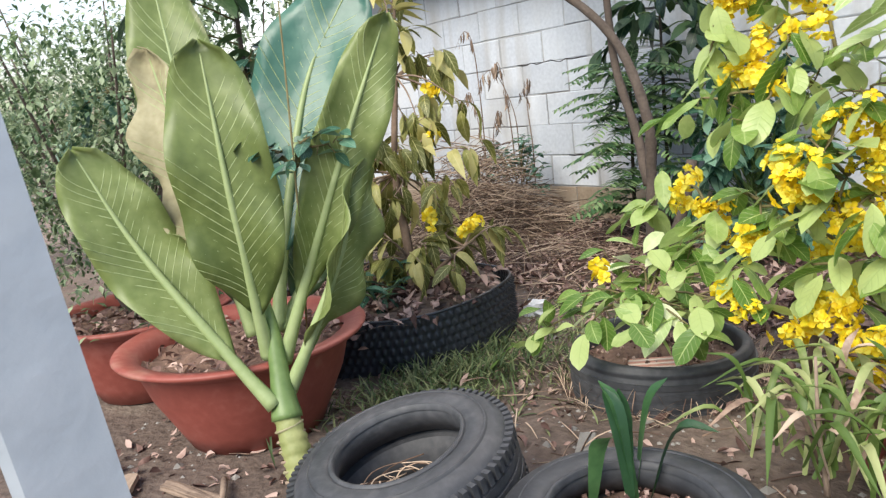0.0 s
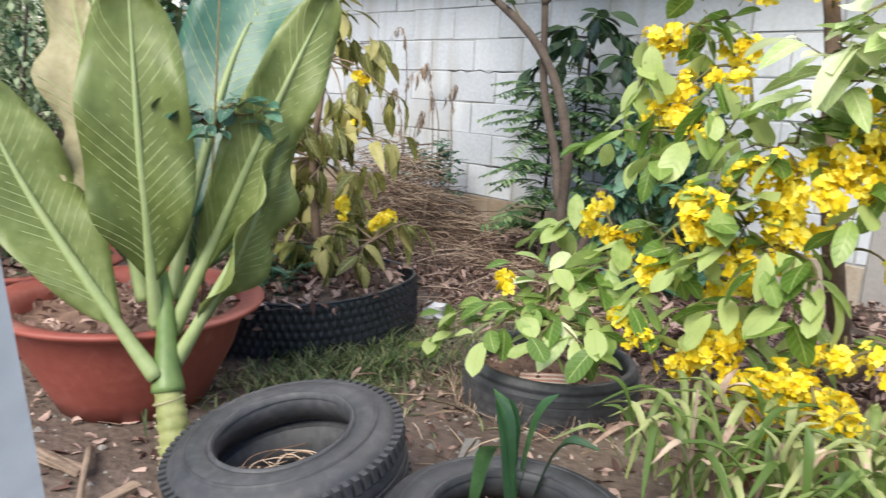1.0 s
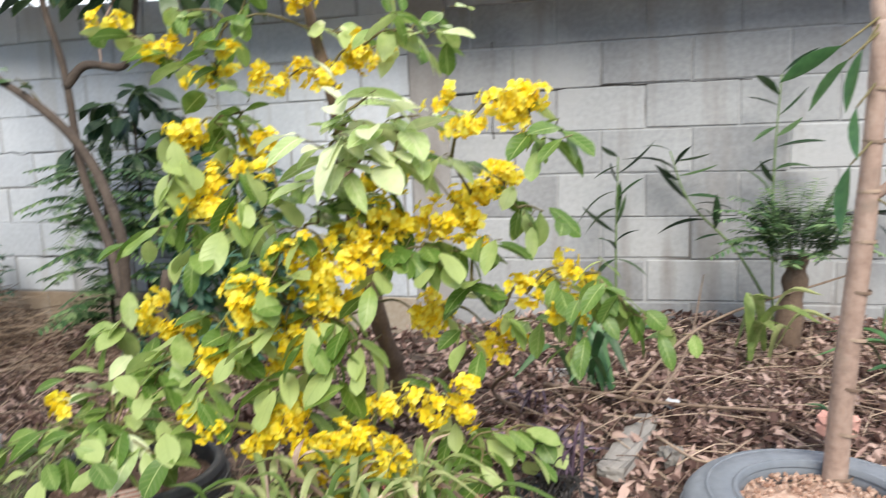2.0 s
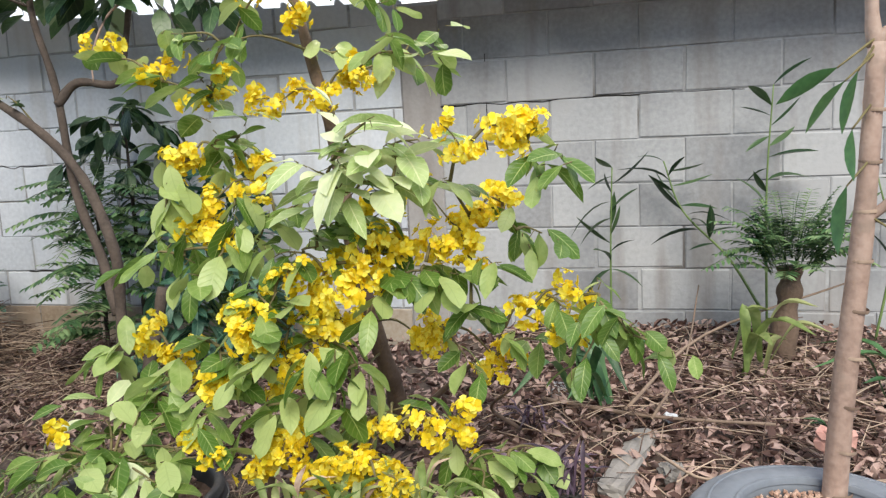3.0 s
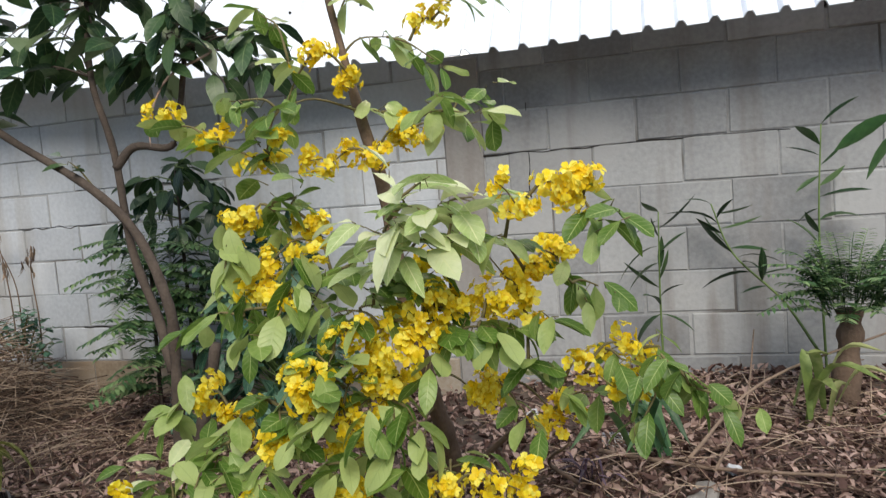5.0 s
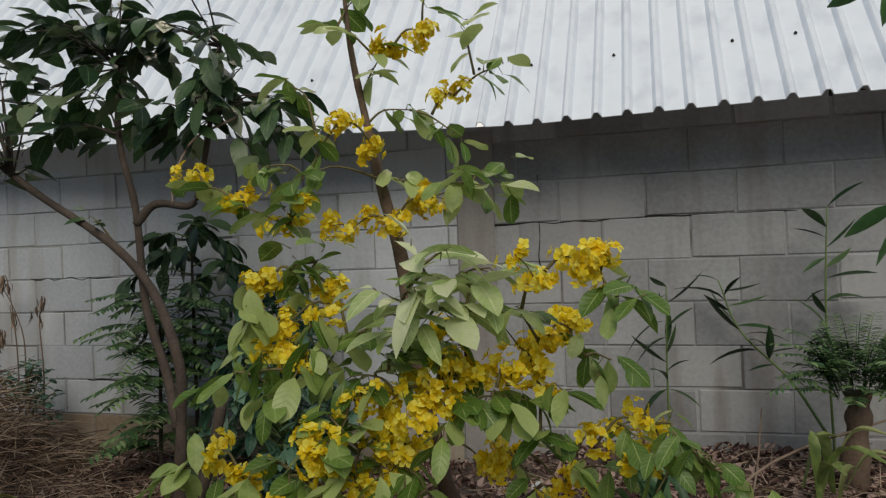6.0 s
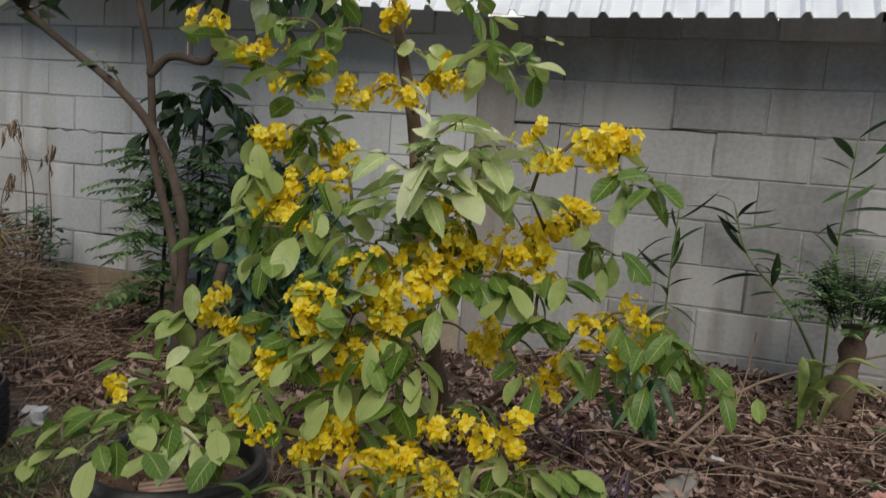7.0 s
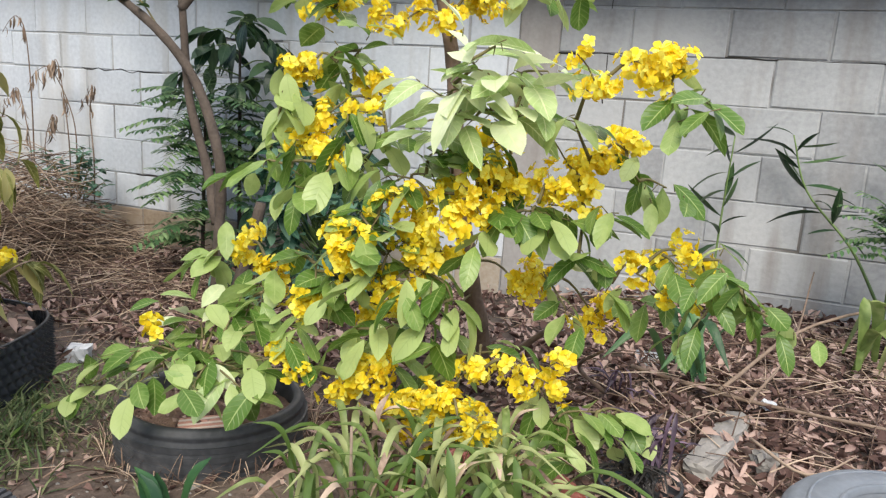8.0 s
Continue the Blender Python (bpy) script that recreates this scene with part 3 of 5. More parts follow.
scatter_leaves("leaf_litter", 11000, lambda: (max(-0.9, rng.gauss(0.75, 0.85)), min(3.14, 1.3 + abs(rng.gauss(0.9, 0.6)))), "thick layer of dry reddish-brown leaves on the soil", 0.05, M_LITTER, 0.05)
scatter_leaves("leaf_litter", 3800, in_box(-2.5, -0.6, 1.75, 3.14), "dry brown leaves and stalks by the wall", 0.05, M_LITTER, 0.04)
scatter_leaves("leaf_litter", 1700, in_box(-1.9, 0.2, -0.2, 1.9), "scattered dry leaves on trodden soil", 0.04, M_LITTER, 0.012)
grit = Mesh()
for i in range(1600):
    x, y = rng.uniform(-1.9, 0.3), rng.uniform(-0.3, 2.0)
    q = rng.uniform(0.003, 0.011) * (2 if rng.random() < 0.05 else 1)
    grit.add([(q, 0, 0), (0, q * 0.8, 0), (-q * 0.9, 0, 0), (0, -q, 0), (0, 0, q * 0.6)], [(0, 1, 4), (1, 2, 4), (2, 3, 4), (3, 0, 4)], pose(x, y, gz(x, y) - 0.001, 0, 0, rng.uniform(0, 360)))
solo("gravel", grit, M_STONE, "small stones and clods strewn on the soil", "gravel", "stuff", smooth=False)
scatter_leaves("leaf_litter", 1100, lambda: (-1.9 + rng.gauss(0, 0.17), 1.1 + rng.gauss(0, 0.17)), "dry leaves lying on the mulch bed", 0.055, M_LITTER, 0.0).location.z = 0.185


def straw(name, n, centre, spread, height, length, label, material=M_STRAW, r=0.0025):
    m = Mesh()
    for i in range(n):
        x, y = centre[0] + rng.gauss(0, spread[0]), min(3.1, centre[1] + rng.gauss(0, spread[1]))
        hump = height * math.exp(-((x - centre[0]) / spread[0]) ** 2 / 2 - ((y - centre[1]) / spread[1]) ** 2 / 2)
        z = gz(x, y) + rng.random() * hump + 0.004
        a, tilt = rng.uniform(0, 6.3), rng.gauss(0, 0.25)
        q = rng.uniform(0.4, 1) * length
        d = Vector((math.cos(a), math.sin(a), tilt)) * q
        p0 = Vector((x, y, z)) - d / 2
        p2 = p0 + d
        p0.z, p2.z = max(p0.z, gz(p0.x, p0.y) + 0.004), max(p2.z, gz(p2.x, p2.y) + 0.004)
        p0.y, p2.y = min(p0.y, 3.15), min(p2.y, 3.15)
        tube(m, [p0, p0.lerp(p2, 0.5) + Vector((0, 0, rng.uniform(0, 0.12) * q)), p2], r, r * 0.6, 3, 2)
    return solo(name, m, material, label, "dry straw", "stuff")


straw("straw_heap", 1300, (-3.0, 2.5), (0.25, 0.27), 0.6, 0.5, "heap of dry brown grass stalks and twigs")
straw("straw_scatter", 600, (-2.0, 2.3), (0.42, 0.4), 0.08, 0.35, "flattened dry stalks strewn over the ground")
straw("straw_scatter", 700, (0.8, 2.2), (0.55, 0.5), 0.06, 0.4, "thin dry stalks among fallen leaves")
straw("straw_scatter", 120, (-0.9, 0.9), (0.4, 0.4), 0.02, 0.16, "thin dry stalks on trodden soil")


def turf(name, n, area, label, height, material=M_TURF, thin=0.006):
    m = Mesh()
    for i in range(n):
        x, y = area()
        q = rng.uniform(0.4, 1) * height
        lv, lf = leaf_shape(q, thin + q * 0.2 * thin, 0.4, rng.uniform(0.1, 0.9), 3)
        m.add(lv, lf, aim((x, y, gz(x, y) - 0.003), (rng.gauss(0, 0.5), rng.gauss(0, 0.5), 1)))
    return solo(name, m, material, label, "grass", "stuff")


turf("grass", 1500, lambda: (-1.36 + rng.gauss(0, 0.12), 0.95 + rng.gauss(0, 0.2)), "thin green grass at the foot of the ring planter", 0.09)
turf("grass", 900, lambda: (-1.25 + rng.gauss(0, 0.2), 1.5 + rng.gauss(0, 0.25)), "sparse short grass on trodden soil", 0.06)
turf("grass", 420, lambda: (-0.87 + 0.275 * math.cos(q := rng.uniform(0, 6.3)), 1.32 + 0.275 * math.sin(q)), "fine dry grass round the tyre", 0.11, M_STRAW, 0.0025)


# ---- plants ----
LEAVES = [Mesh().add(*leaf_shape(0.105, w, f, d, 8, 0.52, wv, 2.1)).data("leaf", M_LEAF) for w, f, d, wv in ((0.056, 0.2, 0.25, 0.03), (0.06, 0.1, 0.4, -0.04), (0.05, 0.4, 0.15, 0.05), (0.058, -0.12, 0.3, 0.04), (0.046, 0.25, 0.55, 0.02), (0.053, 0.05, 0.1, -0.05))]
# Leaves whose colour is lightened to hold sun glare.
GLARELEAVES = [Mesh().add(*leaf_shape(0.13, w, f, d, 8, 0.5, wv, 2.0)).data("leaf", M_GLARELEAF) for w, f, d, wv in ((0.054, 0.25, 0.3, 0.03), (0.06, 0.1, 0.5, -0.04), (0.046, 0.4, 0.2, 0.04), (0.05, 0.3, 0.75, 0.03))]


def flower_mesh(seed):
    """Five rounded petals on narrow claws round a tuft of stamens."""
    r, m = random.Random(seed), Mesh()
    cup = r.uniform(0.05, 0.7)
    for j in range(5):
        pts, faces = leaf_shape(r.uniform(0.021, 0.026), r.uniform(0.0165, 0.02), 0.35, r.uniform(0.1, 0.6), 6, 0.64, 0.06, 2.6)
        for i, (x, y, z) in enumerate(pts):
            pts[i] = (x * min(1, 0.25 + 1.7 * pts.uv[i][1]), y, z)
        m.add(pts, faces, Matrix.Rotation(j * 1.2566 + r.uniform(-0.2, 0.2), 4, "Z") @ Matrix.Rotation(cup + r.uniform(-0.2, 0.3), 4, "X"))
    for j in range(4):
        w = r.uniform(0, 6.3)
        tube(m, [(0, 0, 0), (0.004 * math.cos(w), 0.004 * math.sin(w), 0.01)], 0.0009, 0.0012, 4, 1)
    return m.data("flower", M_PETAL)


FLOWER = [flower_mesh(20 + i) for i in range(5)]
flower_count = [0]


def flower_head(parent, at, r, n, spread=0.04, limit=300):
    """A cluster of five-petalled flowers round a point."""
    rest = Mesh()
    axis = Vector((r.gauss(0, 1), r.gauss(0, 0.6), r.gauss(0, 0.6))).normalized()
    for i in range(n):
        d = Vector((r.gauss(0, 1), r.gauss(0, 1), r.gauss(0.25, 0.8))).normalized()
        c = Vector(at) + d * r.uniform(0.2, 0.8) * spread + axis * r.uniform(-1, 1) * spread
        m = Matrix.Translation(c) @ d.to_track_quat("Z", "Y").to_matrix().to_4x4() @ Matrix.Rotation(r.uniform(0, 6), 4, "Z") @ Matrix.Scale(r.uniform(0.6, 0.95), 4)
        src = r.choice(FLOWER)
        if flower_count[0] < limit:
            flower_count[0] += 1
            part("flower", src, None, parent, m=m)
        else:
            rest.join(src, m)
    if rest.v:
        tagged(part("flower_mass", rest, M_PETAL, parent), kind="stuff")


leaf_count = [0]


def sprig(bush, hub, tip, r, kinds, n, spread, scale=1.0, droop=0.35, name="sprig", stem_mat=M_TWIG, singles=True, limit=300):
    """A thin twig from hub to tip with n leaflets along its outer part."""
    hub, tip = Vector(hub), Vector(tip)
    bow = Vector((r.uniform(-0.03, 0.03), r.uniform(-0.03, 0.03), 0.12 * (tip - hub).length))
    line = [hub, hub.lerp(tip, 0.55) + bow, tip]
    m = Mesh()
    tube(m, line, 0.0045, 0.0018, 5, 4)
    poses = []
    d = (tip - line[1]).normalized()
    for i in range(n):
        t = i / max(1, n - 1)
        at = tip + d * spread * (t - 0.6) + Vector((r.gauss(0, 0.012), r.gauss(0, 0.012), r.gauss(0, 0.012)))
        side = d.cross(Vector((0, 0, 1)))
        side = side.normalized() if side.length > 0.01 else Vector((1, 0, 0))
        way = side * (1 if i % 2 else -1) * r.uniform(0.5, 1.1) + d * r.uniform(0.1, 0.9) + Vector((r.gauss(0, 0.25), r.gauss(0, 0.25), r.uniform(-1.3, 0.35) * droop * 1.6))
        tube(m, [tip + d * spread * (t - 0.6) * 0.9, at], 0.0016, 0.001, 4, 1)
        poses.append(aim(at, way, r.uniform(-0.6, 0.6), scale * r.uniform(0.7, 1.1)))
    single = singles and leaf_count[0] + n <= limit
    ob = part(name, m, stem_mat, bush)
    if single:
        leaf_count[0] += n
        for q in poses:
            part("leaf", r.choice(kinds), None, ob, m=q)
    else:
        j = Mesh()
        for q in poses:
            src = r.choice(kinds)
            j.join(src, q)
        tagged(part("leaf_spray", j, kinds[0].materials[0], ob), kind="stuff")
    return ob


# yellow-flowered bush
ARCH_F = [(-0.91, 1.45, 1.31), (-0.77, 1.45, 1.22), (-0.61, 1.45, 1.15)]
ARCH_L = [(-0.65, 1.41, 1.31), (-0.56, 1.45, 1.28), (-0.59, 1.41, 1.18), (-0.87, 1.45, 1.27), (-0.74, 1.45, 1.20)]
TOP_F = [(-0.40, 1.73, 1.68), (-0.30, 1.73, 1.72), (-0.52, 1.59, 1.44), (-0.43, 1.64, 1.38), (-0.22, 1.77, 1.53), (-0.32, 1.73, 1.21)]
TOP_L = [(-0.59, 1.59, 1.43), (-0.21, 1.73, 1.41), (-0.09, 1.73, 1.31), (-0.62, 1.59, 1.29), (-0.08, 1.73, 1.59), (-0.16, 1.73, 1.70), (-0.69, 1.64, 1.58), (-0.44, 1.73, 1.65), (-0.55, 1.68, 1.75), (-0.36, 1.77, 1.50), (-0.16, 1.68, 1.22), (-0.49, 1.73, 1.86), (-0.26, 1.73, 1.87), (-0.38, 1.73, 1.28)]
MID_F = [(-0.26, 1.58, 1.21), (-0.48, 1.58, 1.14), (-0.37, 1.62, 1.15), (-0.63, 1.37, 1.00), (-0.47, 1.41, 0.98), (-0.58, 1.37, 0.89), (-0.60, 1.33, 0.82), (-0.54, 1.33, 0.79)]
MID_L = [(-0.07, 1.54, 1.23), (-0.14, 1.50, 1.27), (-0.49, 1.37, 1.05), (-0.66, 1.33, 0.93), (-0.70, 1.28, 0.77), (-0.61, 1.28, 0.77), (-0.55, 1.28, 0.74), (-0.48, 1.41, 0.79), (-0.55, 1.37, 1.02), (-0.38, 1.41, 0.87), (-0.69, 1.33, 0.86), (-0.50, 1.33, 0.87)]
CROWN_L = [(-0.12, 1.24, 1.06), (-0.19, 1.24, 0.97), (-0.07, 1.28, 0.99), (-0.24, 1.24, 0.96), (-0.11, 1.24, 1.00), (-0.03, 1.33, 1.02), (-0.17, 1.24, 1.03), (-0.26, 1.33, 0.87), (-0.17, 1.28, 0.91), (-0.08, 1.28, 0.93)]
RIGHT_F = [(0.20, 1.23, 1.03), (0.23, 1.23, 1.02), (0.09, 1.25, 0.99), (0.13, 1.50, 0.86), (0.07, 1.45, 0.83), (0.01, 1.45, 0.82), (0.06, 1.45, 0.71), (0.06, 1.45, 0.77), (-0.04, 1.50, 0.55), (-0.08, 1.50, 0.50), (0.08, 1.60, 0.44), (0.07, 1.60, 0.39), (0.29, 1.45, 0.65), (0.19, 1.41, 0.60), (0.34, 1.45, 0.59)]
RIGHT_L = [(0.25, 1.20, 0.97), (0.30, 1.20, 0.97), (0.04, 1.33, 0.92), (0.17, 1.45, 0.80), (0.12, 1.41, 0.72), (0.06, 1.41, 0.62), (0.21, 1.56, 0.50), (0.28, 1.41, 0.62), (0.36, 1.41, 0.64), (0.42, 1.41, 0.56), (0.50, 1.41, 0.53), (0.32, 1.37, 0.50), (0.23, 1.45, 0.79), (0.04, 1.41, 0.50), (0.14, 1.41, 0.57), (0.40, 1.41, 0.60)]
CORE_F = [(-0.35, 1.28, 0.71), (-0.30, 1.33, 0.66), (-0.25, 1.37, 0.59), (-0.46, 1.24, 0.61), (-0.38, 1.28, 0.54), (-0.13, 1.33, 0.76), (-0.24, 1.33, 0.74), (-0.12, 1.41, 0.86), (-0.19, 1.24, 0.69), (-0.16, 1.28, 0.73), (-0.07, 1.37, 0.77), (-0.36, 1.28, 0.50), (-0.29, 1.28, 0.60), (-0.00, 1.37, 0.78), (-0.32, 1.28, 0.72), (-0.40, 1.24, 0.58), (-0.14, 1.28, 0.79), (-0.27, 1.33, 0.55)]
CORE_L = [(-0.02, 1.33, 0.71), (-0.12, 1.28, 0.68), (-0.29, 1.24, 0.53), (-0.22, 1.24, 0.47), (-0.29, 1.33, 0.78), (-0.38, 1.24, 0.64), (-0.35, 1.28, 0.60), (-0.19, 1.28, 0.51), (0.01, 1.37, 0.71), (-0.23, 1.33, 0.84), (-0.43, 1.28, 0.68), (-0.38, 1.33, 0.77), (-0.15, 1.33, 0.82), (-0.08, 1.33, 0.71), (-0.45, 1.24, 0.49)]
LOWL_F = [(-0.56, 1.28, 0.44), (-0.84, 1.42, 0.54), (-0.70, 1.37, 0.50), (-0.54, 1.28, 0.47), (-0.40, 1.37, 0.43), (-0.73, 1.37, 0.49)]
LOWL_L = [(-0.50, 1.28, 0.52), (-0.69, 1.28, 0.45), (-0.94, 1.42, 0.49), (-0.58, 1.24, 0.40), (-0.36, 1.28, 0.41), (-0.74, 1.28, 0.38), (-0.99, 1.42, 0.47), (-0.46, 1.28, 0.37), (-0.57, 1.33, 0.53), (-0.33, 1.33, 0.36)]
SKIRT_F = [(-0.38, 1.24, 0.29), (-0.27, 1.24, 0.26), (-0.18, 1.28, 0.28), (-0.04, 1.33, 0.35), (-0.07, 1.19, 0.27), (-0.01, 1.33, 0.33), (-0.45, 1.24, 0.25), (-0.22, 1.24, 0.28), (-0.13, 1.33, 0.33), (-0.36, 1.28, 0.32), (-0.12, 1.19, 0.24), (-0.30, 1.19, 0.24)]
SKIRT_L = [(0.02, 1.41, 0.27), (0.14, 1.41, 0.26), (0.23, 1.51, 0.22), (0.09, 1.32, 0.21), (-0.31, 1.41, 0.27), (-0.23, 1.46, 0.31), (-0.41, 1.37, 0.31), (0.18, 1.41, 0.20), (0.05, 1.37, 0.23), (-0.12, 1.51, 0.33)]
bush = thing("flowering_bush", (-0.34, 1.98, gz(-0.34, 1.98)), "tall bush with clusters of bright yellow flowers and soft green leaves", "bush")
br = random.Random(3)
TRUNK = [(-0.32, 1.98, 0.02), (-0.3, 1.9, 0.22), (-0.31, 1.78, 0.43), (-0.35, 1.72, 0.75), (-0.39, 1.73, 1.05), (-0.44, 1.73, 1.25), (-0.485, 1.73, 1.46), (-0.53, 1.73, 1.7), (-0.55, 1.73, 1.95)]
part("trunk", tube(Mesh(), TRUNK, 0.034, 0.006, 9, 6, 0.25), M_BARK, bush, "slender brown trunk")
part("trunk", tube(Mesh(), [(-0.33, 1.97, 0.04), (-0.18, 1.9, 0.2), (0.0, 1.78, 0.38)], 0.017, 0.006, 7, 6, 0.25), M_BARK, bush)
BOUGHS = [(ARCH_F, ARCH_L, (-0.42, 1.72, 1.28), LEAVES, 6, 1.0), (CROWN_L[:0], CROWN_L, (-0.36, 1.7, 0.75), GLARELEAVES, 6, 0.98), (CORE_F, CORE_L, (-0.34, 1.72, 0.5), LEAVES, 8, 1.0),
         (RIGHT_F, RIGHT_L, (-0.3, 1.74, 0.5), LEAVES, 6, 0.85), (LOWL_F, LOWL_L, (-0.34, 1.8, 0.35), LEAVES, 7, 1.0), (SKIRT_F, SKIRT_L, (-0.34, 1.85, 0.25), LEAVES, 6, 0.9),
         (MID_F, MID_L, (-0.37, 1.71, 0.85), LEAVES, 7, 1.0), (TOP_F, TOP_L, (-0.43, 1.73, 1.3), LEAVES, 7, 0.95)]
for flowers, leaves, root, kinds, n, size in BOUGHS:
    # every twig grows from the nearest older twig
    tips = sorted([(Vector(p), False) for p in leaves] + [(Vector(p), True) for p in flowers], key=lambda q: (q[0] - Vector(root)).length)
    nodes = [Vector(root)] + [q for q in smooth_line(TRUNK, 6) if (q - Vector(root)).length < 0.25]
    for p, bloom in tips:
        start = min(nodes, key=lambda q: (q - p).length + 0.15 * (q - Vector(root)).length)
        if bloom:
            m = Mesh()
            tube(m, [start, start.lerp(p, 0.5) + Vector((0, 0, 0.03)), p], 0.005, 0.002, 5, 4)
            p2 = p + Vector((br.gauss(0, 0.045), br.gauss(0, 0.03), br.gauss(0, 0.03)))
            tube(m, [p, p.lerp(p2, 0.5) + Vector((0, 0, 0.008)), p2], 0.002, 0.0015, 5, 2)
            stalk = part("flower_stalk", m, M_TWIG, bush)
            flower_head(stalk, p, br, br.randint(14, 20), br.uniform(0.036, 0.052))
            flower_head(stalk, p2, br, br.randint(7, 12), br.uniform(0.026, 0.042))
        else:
            sprig(bush, start, p, br, kinds, n, 0.13, size, 0.12 if kinds is GLARELEAVES else 0.32)
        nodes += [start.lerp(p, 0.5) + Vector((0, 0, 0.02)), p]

# low bush in the tyre
leaf_count[0] = 0
low = thing("flowering_bush", (-0.88, 1.3, 0.08), "low leafy bush with a few yellow flowers growing in a tyre", "bush")
part("trunk", tube(Mesh(), [(-0.88, 1.3, 0.06), (-0.87, 1.27, 0.18), (-0.82, 1.2, 0.26)], 0.012, 0.006, 7, 5, 0.2), M_BARK, low)
for p in [(-0.95, 1.12, 0.27), (-0.86, 1.2, 0.32), (-0.8, 1.05, 0.28), (-0.68, 1.1, 0.27), (-0.68, 1.2, 0.32), (-1.07, 1.1, 0.22), (-0.88, 1.02, 0.22), (-0.74, 1.15, 0.31),
          (-0.6, 1.15, 0.28), (-0.83, 1.27, 0.33), (-0.93, 1.2, 0.31), (-0.72, 1.02, 0.26), (-0.63, 1.05, 0.25), (-0.78, 1.22, 0.34), (-1.12, 1.05, 0.13)]:
    tip = Vector((-0.84, 1.19, 0.33)).lerp(Vector(p), 1.06) + Vector((0.0, 0.05, 0.035))
    sprig(low, (-0.82, 1.2, 0.26), tip, br, LEAVES + GLARELEAVES[:1], 7, 0.14, 0.95, 0.25)
for p in [(-0.92, 1.15, 0.35), (-0.57, 1.2, 0.33), (-0.54, 1.18, 0.31), (-0.6, 1.22, 0.34)]:
    stalk = part("flower_stalk", tube(Mesh(), [(-0.8, 1.18, 0.26), p], 0.003, 0.002, 5, 3), M_TWIG, low)
    flower_head(stalk, p, br, 10, 0.035, 2000)


# ---- broad-leaved cane ----
def cane_leaf(parent, base, mid, tip, width, face, material, label, curl=0.2, wave=0.02, stalk=True):
    """A broad blade along base, mid, tip whose upper side looks along face."""
    r = random.Random(int(width * 1000) + int(mid[2] * 97))
    line = smooth_line([base, mid, tip], 14)
    m, rib, vein = Mesh(), Mesh(), Mesh()
    face = Vector(face).normalized()
    n, rows = 9, []
    start = 5
    blade = line[start:]
    for i, c in enumerate(blade):
        t = i / (len(blade) - 1)
        d = (blade[min(i + 1, len(blade) - 1)] - blade[max(0, i - 1)]).normalized()
        side = d.cross(face).normalized()
        up = side.cross(d).normalized()
        w = width / 2 * (math.sin(math.pi / 2 * min(1, (t + 0.02) / 0.45)) ** 0.8 if t < 0.45 else max(0.0, 1 - ((t - 0.45) / 0.55) ** 3.4) ** 0.55)
        w = max(w, 0.004)
        for j in range(n):
            s = -1 + 2 * j / (n - 1)
            q = c + side * s * w + up * (curl * w * abs(s) ** 1.5 + wave * math.sin(t * 17 + s * 3) * abs(s) ** 2)
            m.v.append(tuple(q))
    for i in range(len(blade) - 1):
        for j in range(n - 1):
            a = i * n + j
            m.f.append((a, a + 1, a + n + 1, a + n))
    leaf = part("leaf", m, material, parent, label)
    sol = leaf.modifiers.new("thick", "SOLIDIFY")
    sol.thickness, sol.offset = 0.0012, 0
    tube(rib, [base, blade[0], blade[len(blade) // 2], blade[-2]], 0.02 if stalk else 0.008, 0.0018, 8, 8)
    part("midrib", rib, M_RIB, leaf, "thick pale green midrib")
    for i in range(1, len(blade) - 5):
        d = (blade[i + 1] - blade[i - 1]).normalized()
        for s0 in (-1, 1):
            ref = [Vector(m.v[min(len(blade) - 1, i + k2) * n + (n // 2 + s0 * k2)]) for k2 in (0, 1, 2, 3, 4)]
            if (ref[3] - ref[0]).length > 0.02:
                tube(vein, ref, 0.0015, 0.0006, 4, 2)
    part("venation", vein, M_VEIN, leaf)
    return leaf


CX, CY = -1.13, 0.3
cane = thing("dumb_cane", (CX, CY, gz(CX, CY)), "large dumb cane plant with upright broad green leaves", "plant")
part("stem", tube(Mesh(), [(-1.11, 0.29, -0.02), (-1.14, 0.3, 0.08), (-1.19, 0.31, 0.17)], 0.034, 0.03, 14, 12, 0.05, 3), M_CANERING, cane, "ringed yellow-green lower stem")
part("stem", tube(Mesh(), [(-1.19, 0.31, 0.165), (-1.215, 0.32, 0.23), (-1.25, 0.335, 0.35), (-1.27, 0.34, 0.43)], 0.037, 0.008, 12, 6, 0.1), M_STALK, cane, "smooth green upper stem with leaf sheaths")
for i in range(8):
    t = 0.12 + 0.11 * i
    scar = Mesh()
    rr = 0.037 - 0.003 * t
    lathe(scar, [(rr - 0.003, -0.004), (rr + 0.002, -0.001), (rr + 0.001, 0.002), (rr - 0.003, 0.004)], 20, pose(-1.11 - 0.08 * t, 0.29 + 0.02 * t, -0.02 + 0.19 * t, 6, -22, 0))
    part("leaf_scar", scar, M_WITHER if i % 2 else M_STICK, cane, "dry ring left by a fallen leaf")
cane_leaf(cane, (-1.2, 0.29, 0.2), (-1.4, 0.14, 0.53), (-1.52, 0.04, 0.83), 0.2, (0.75, -0.1, 0.3), M_CANELEAF, "broad green leaf leaning outward", 0.15)
cane_leaf(cane, (-1.26, 0.32, 0.3), (-1.22, 0.28, 0.63), (-1.26, 0.28, 1.03), 0.22, (0.85, -0.55, 0.1), M_CANELEAF, "broad upright green leaf", 0.2)
